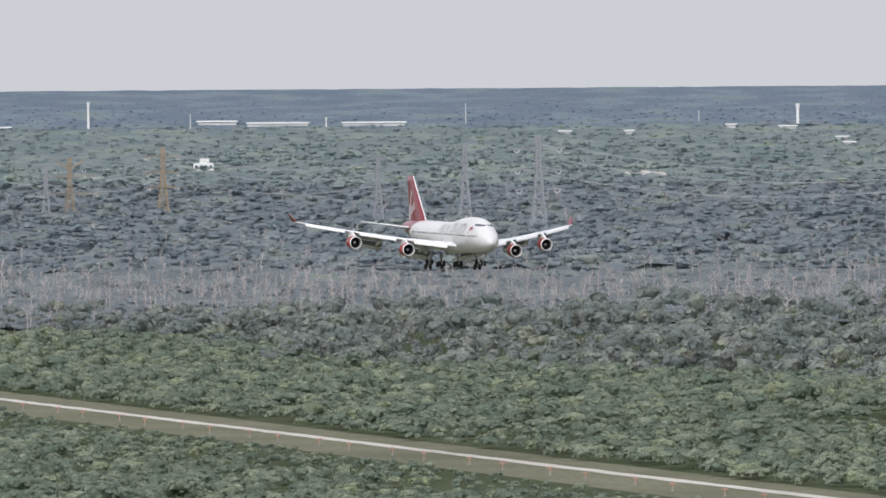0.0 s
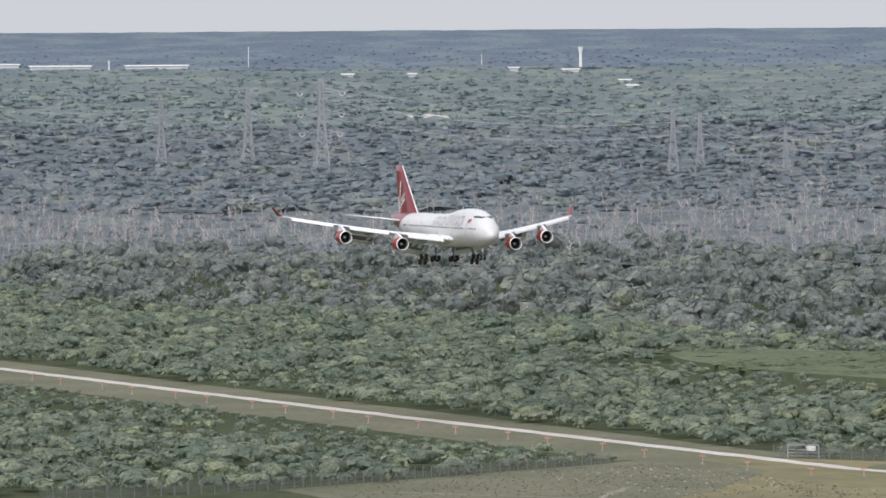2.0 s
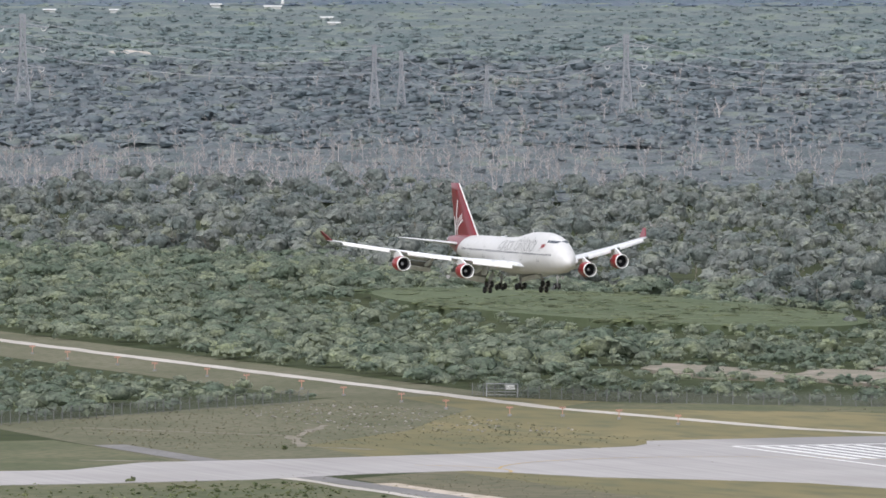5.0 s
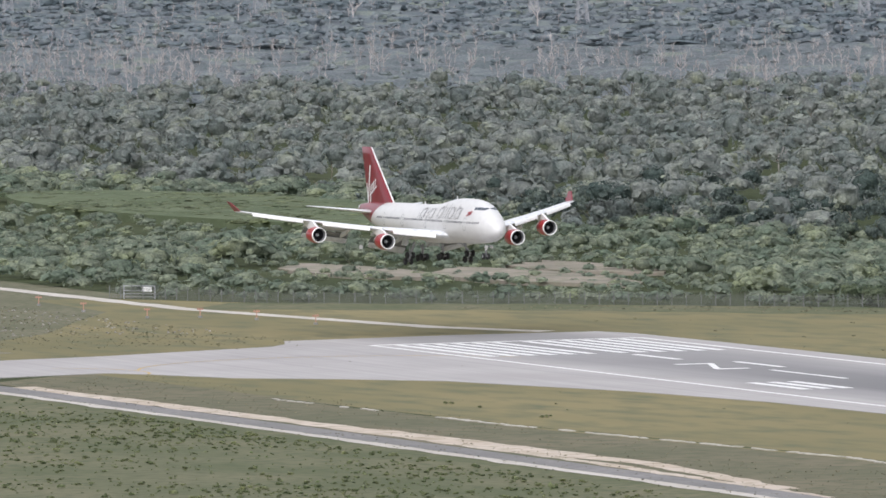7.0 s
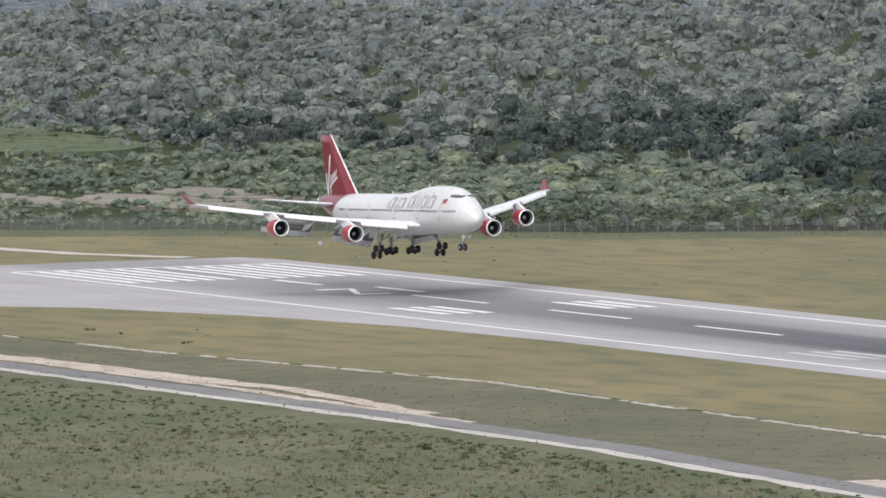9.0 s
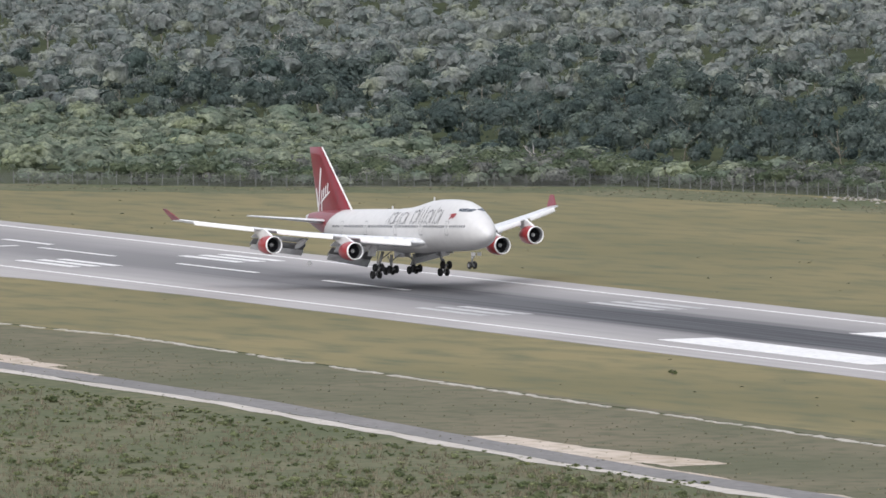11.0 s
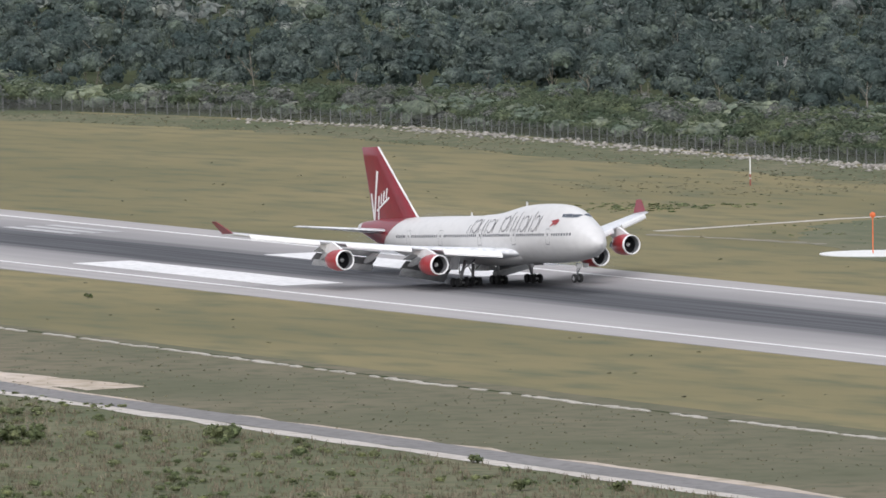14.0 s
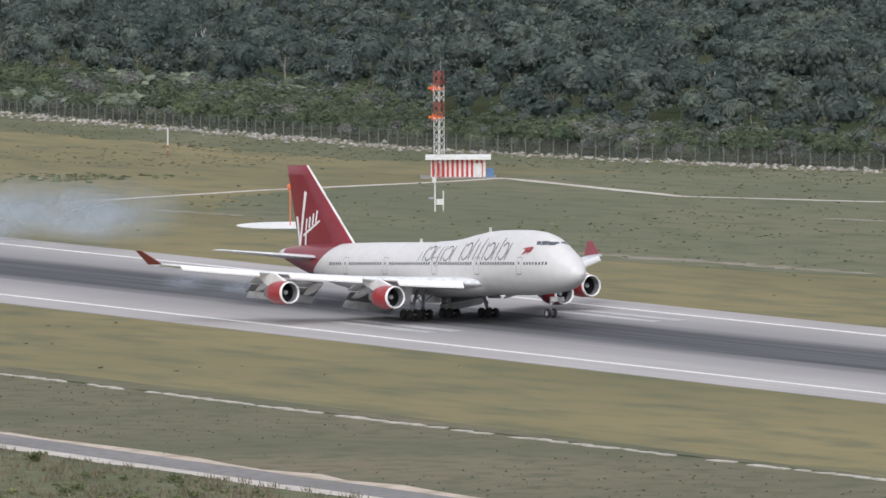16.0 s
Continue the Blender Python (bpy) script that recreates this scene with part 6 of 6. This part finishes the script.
# ---- landing gear ----
def wheel(parent, x, y, z, r=0.62, w=0.23):
    ob = part("wheel", mesh_of("tyre", *lathe([(-w, r * 0.55), (-w, r * 0.88), (-w * 0.6, r), (w * 0.6, r), (w, r * 0.88), (w, r * 0.55)], 20, "y"), TYRE, True), parent, "black tyre", pose(x, y, z))
    part("hub", mesh_of("hub", *lathe([(-w * 0.8, 0.0), (-w * 0.8, r * 0.56), (w * 0.8, r * 0.56), (w * 0.8, 0.0)], 14, "y"), GEAR), ob, "pale wheel hub")
    return ob


BOGIES, LEGS, TILTS = [], [], []


def main_gear(x, y, top_y, top_z):
    leg = part("main_gear_leg", mesh_of("main_gear_leg", *join(tube((0.1, top_y - y, top_z), (0, 0, 0.6), 0.24, 0.2, 10), tube((-1.6, top_y - y, top_z), (0, 0, 1.7), 0.09, 0.08, 6), tube((0.2, (top_y - y) + (1.4 if y > 0 else -1.4) * -1, top_z), (0, 0, 1.9), 0.08, 0.07, 6)), GEAR, True), jet, "grey gear strut", pose(x, y, 0))
    bogie = part("bogie", mesh_of("bogie", *join(tube((-0.85, 0, 0), (0.85, 0, 0), 0.16, n=8), *[tube((k, -0.62, 0), (k, 0.62, 0), 0.12, n=8) for k in (-0.74, 0.74)]), GEAR, True), jet, "grey four-wheel bogie", pose(x, y, 0.62))
    for k in (-0.74, 0.74):
        for s in (-1, 1):
            # a part one level down: tyre and hub in one mesh each
            me = mesh_of("tyre", *lathe([(-0.23, 0.0), (-0.2, 0.3), (-0.23, 0.36), (-0.23, 0.54), (-0.14, 0.62), (0.14, 0.62), (0.23, 0.54), (0.23, 0.36), (0.2, 0.3), (0.23 - 0.03, 0.0)], 18, "y"), TYRE, True)
            part("wheel", me, bogie, "", pose(k, s * 0.56, 0))
    BOGIES.append(bogie)
    LEGS.append(leg)
    TILTS.append(48 if abs(y) > 4 else 10)
    return leg


for s in (-1, 1):
    main_gear(1.6, s * 5.7, s * 4.7, 3.6)
    main_gear(-1.5, s * 2.0, s * 1.9, 3.0)
    V, F = block(-1.4, 1.4, -0.05, 0.05, 1.5, 3.2)
    part("gear_door", mesh_of("gear_door", [(v[0] + 1.6, v[1] + s * 6.4 + (v[2] - 2.4) * s * -0.25, v[2]) for v in V], F, WING_GREY), jet, "grey gear door")
    part("gear_door", mesh_of("gear_door", *block(-3.4, 0.4, s * 0.5 - 0.05, s * 0.5 + 0.05, 0.9 + 0.2, 2.4), WING_GREY), jet, "grey body-gear door")
nose = part("nose_gear_leg", mesh_of("nose_gear_leg", *join(tube((0.2, 0, 2.6), (0, 0, 0.55), 0.17, 0.13, 10), tube((1.6, 0, 2.5), (0.05, 0, 1.3), 0.07, n=6), tube((0, -0.45, 0.58), (0, 0.45, 0.58), 0.09, n=8)), GEAR, True), jet, "pale nose gear strut", pose(24.3, 0, 0))
for s in (-1, 1):
    wheel(nose, 0, s * 0.42, 0.58, 0.58, 0.2)
    part("nose_gear_door", mesh_of("nose_gear_door", *block(0.9, 2.3, s * 0.5 - 0.03, s * 0.5 + 0.03, 2.0, 2.55), FUSE_WHITE), nose, "white nose-gear door")
part("taxi_light", mesh_of("taxi_light", *tube((0.2, 0, 1.7), (0.36, 0, 1.7), 0.16, n=10), WING_WHITE), nose)
for s0, h in ((20.2, 0.55), (36, 0.45)):
    p = hull_point(s0, radians(90))
    part("blade_antenna", mesh_of("blade_antenna", *block(p.x - 0.3, p.x + 0.2, -0.03, 0.03, p.z - 0.1, p.z + h), FUSE_WHITE), jet)


# ---- tyre smoke: thin drifting wisps ----
def smoke_material():
    """White smoke, thick in the middle of a veil and fading to nothing at its rim."""
    m, nt, lk, bs = nodes_of("thin_tyre_smoke")
    tc = nt.new("ShaderNodeTexCoord")
    mp = nt.new("ShaderNodeMapping")
    mp.inputs["Location"].default_value, mp.inputs["Scale"].default_value = (-1, 0, -1), (2, 0, 2)
    lk.new(tc.outputs["Generated"], mp.inputs["Vector"])
    ln = nt.new("ShaderNodeVectorMath")
    ln.operation = "LENGTH"
    lk.new(mp.outputs["Vector"], ln.inputs[0])
    fade = nt.new("ShaderNodeMapRange")
    fade.interpolation_type = "SMOOTHSTEP"
    for k, v in (("From Min", 0.0), ("From Max", 0.7), ("To Min", 0.72), ("To Max", 0.0)):
        fade.inputs[k].default_value = v
    lk.new(ln.outputs["Value"], fade.inputs["Value"])
    puff = nt.new("ShaderNodeMapRange")
    for k, v in (("From Min", 0.3), ("From Max", 0.7), ("To Min", 0.25), ("To Max", 1.0)):
        puff.inputs[k].default_value = v
    lk.new(noise_node(nt, lk, 0.2, 2), puff.inputs["Value"])
    al = nt.new("ShaderNodeMath")
    al.operation = "MULTIPLY"
    lk.new(fade.outputs[0], al.inputs[0])
    lk.new(puff.outputs[0], al.inputs[1])
    tr, tl, df = nt.new("ShaderNodeBsdfTransparent"), nt.new("ShaderNodeBsdfTranslucent"), nt.new("ShaderNodeBsdfDiffuse")
    tl.inputs["Color"].default_value = df.inputs["Color"].default_value = (0.47, 0.54, 0.61, 1)
    body, out = nt.new("ShaderNodeMixShader"), nt.new("ShaderNodeMixShader")
    lk.new(df.outputs[0], body.inputs[1])
    lk.new(tl.outputs[0], body.inputs[2])
    lk.new(al.outputs[0], out.inputs[0])
    lk.new(tr.outputs[0], out.inputs[1])
    lk.new(body.outputs[0], out.inputs[2])
    lk.new(out.outputs[0], nt["Material Output"].inputs["Surface"])
    return m


SMOKE = smoke_material()
WISPS = []


def wisp(x, y, z, r, seed, drift, tall, start):
    """One ragged curved veil of smoke."""
    rnd = random.Random(seed)
    n, rings = 22, 5
    ph = [rnd.uniform(0, 6.28) for _ in range(3)]
    V = [(0, 0, 0)]
    for k in range(1, rings + 1):
        for i in range(n):
            a = 2 * math.pi * i / n
            e = 1 + 0.16 * math.sin(3 * a + ph[0]) + 0.1 * math.sin(5 * a + ph[1]) + 0.05 * math.sin(9 * a + ph[2])
            q = r * e * k / rings
            V.append((q * math.cos(a) * 1.9, -0.25 * r * (k / rings) ** 2 + 0.2 * math.sin(2 * a + ph[0]), q * math.sin(a) * tall))
    F = [(0, 1 + i, 1 + (i + 1) % n) for i in range(n)]
    for k in range(rings - 1):
        F += [(1 + k * n + i, 1 + (k + 1) * n + i, 1 + (k + 1) * n + (i + 1) % n, 1 + k * n + (i + 1) % n) for i in range(n)]
    ob = tagged(part("smoke_wisp", mesh_of("smoke_wisp", V, F, SMOKE, True)), "thin bluish-white wisp of tyre smoke over the runway", "smoke", "tyre smoke")
    WISPS.append((ob, x, y, z, drift, start))


for i in range(7):
    k = i / 6
    wisp(416 + 46 * k, 29 + 0.4 * i, 3.9 + 1.5 * math.sin(i * 2.4), 7.4 + 1.2 * math.sin(i * 2.1 + 1), 200 + i, 17 - 5 * k, 0.9, 13.9 + 0.4 * k)
for i in range(3):
    wisp(549 + 12 * i, -3 + 0.6 * i, 1.2, 3.2, 300 + i, 4, 0.6, 15.25)


# ---- what moves ----
def motions():
    walk(jet, [(t, pose(x, y, z + 0.10, roll, pitch, yaw)) for t, x, y, z, roll, pitch, yaw in PLANE])
    # the legs hang long in the air and are pressed in at touchdown; the bogies hang tilted
    sag = ((0, -1.45), (12.0, -1.45), (13.3, -1.4), (13.9, -0.87), (16, -0.87))
    for leg, bogie, tilt in zip(LEGS, BOGIES, TILTS):
        x, y = leg.location.x, leg.location.y
        walk(leg, [(t, pose(x, y, z)) for t, z in sag])
        walk(bogie, [(t, pose(x, y, z + 0.62, 0, a, 0)) for (t, z), a in zip(sag, (-tilt, -tilt, -tilt * 0.8, 2.6, 2.6))])
    walk(nose, [(t, pose(nose.location.x, 0, z)) for t, z in ((0, -0.6), (15.0, -0.6), (16, -0.7))])
    # the wings flex down as they lose their lift
    flex = ((0, 0.0), (12.0, 0.0), (13.4, 0.1), (14.2, 0.8), (15.0, 2.0), (16, 3.0))
    for ob, side in WINGS + ENGINES:
        base = ob.matrix_basis.copy()
        rows = []
        for t, a in flex:
            hinge = pose(4, side * 3.0, 3.5)
            rows.append((t, hinge @ pose(0, 0, 0, -side * a) @ hinge.inverted() @ base))
        walk(ob, rows)
    for ob, x, y, z, drift, start in WISPS:
        at = lambda t, z: (t, pose(x + drift * (t - 15.0), y, z, 0, 0, 62))
        walk(ob, [at(0, -12), at(start - 0.6, -12), at(start, z * 0.5), at(start + 0.7, z), at(16, z * 1.15)])


motions()
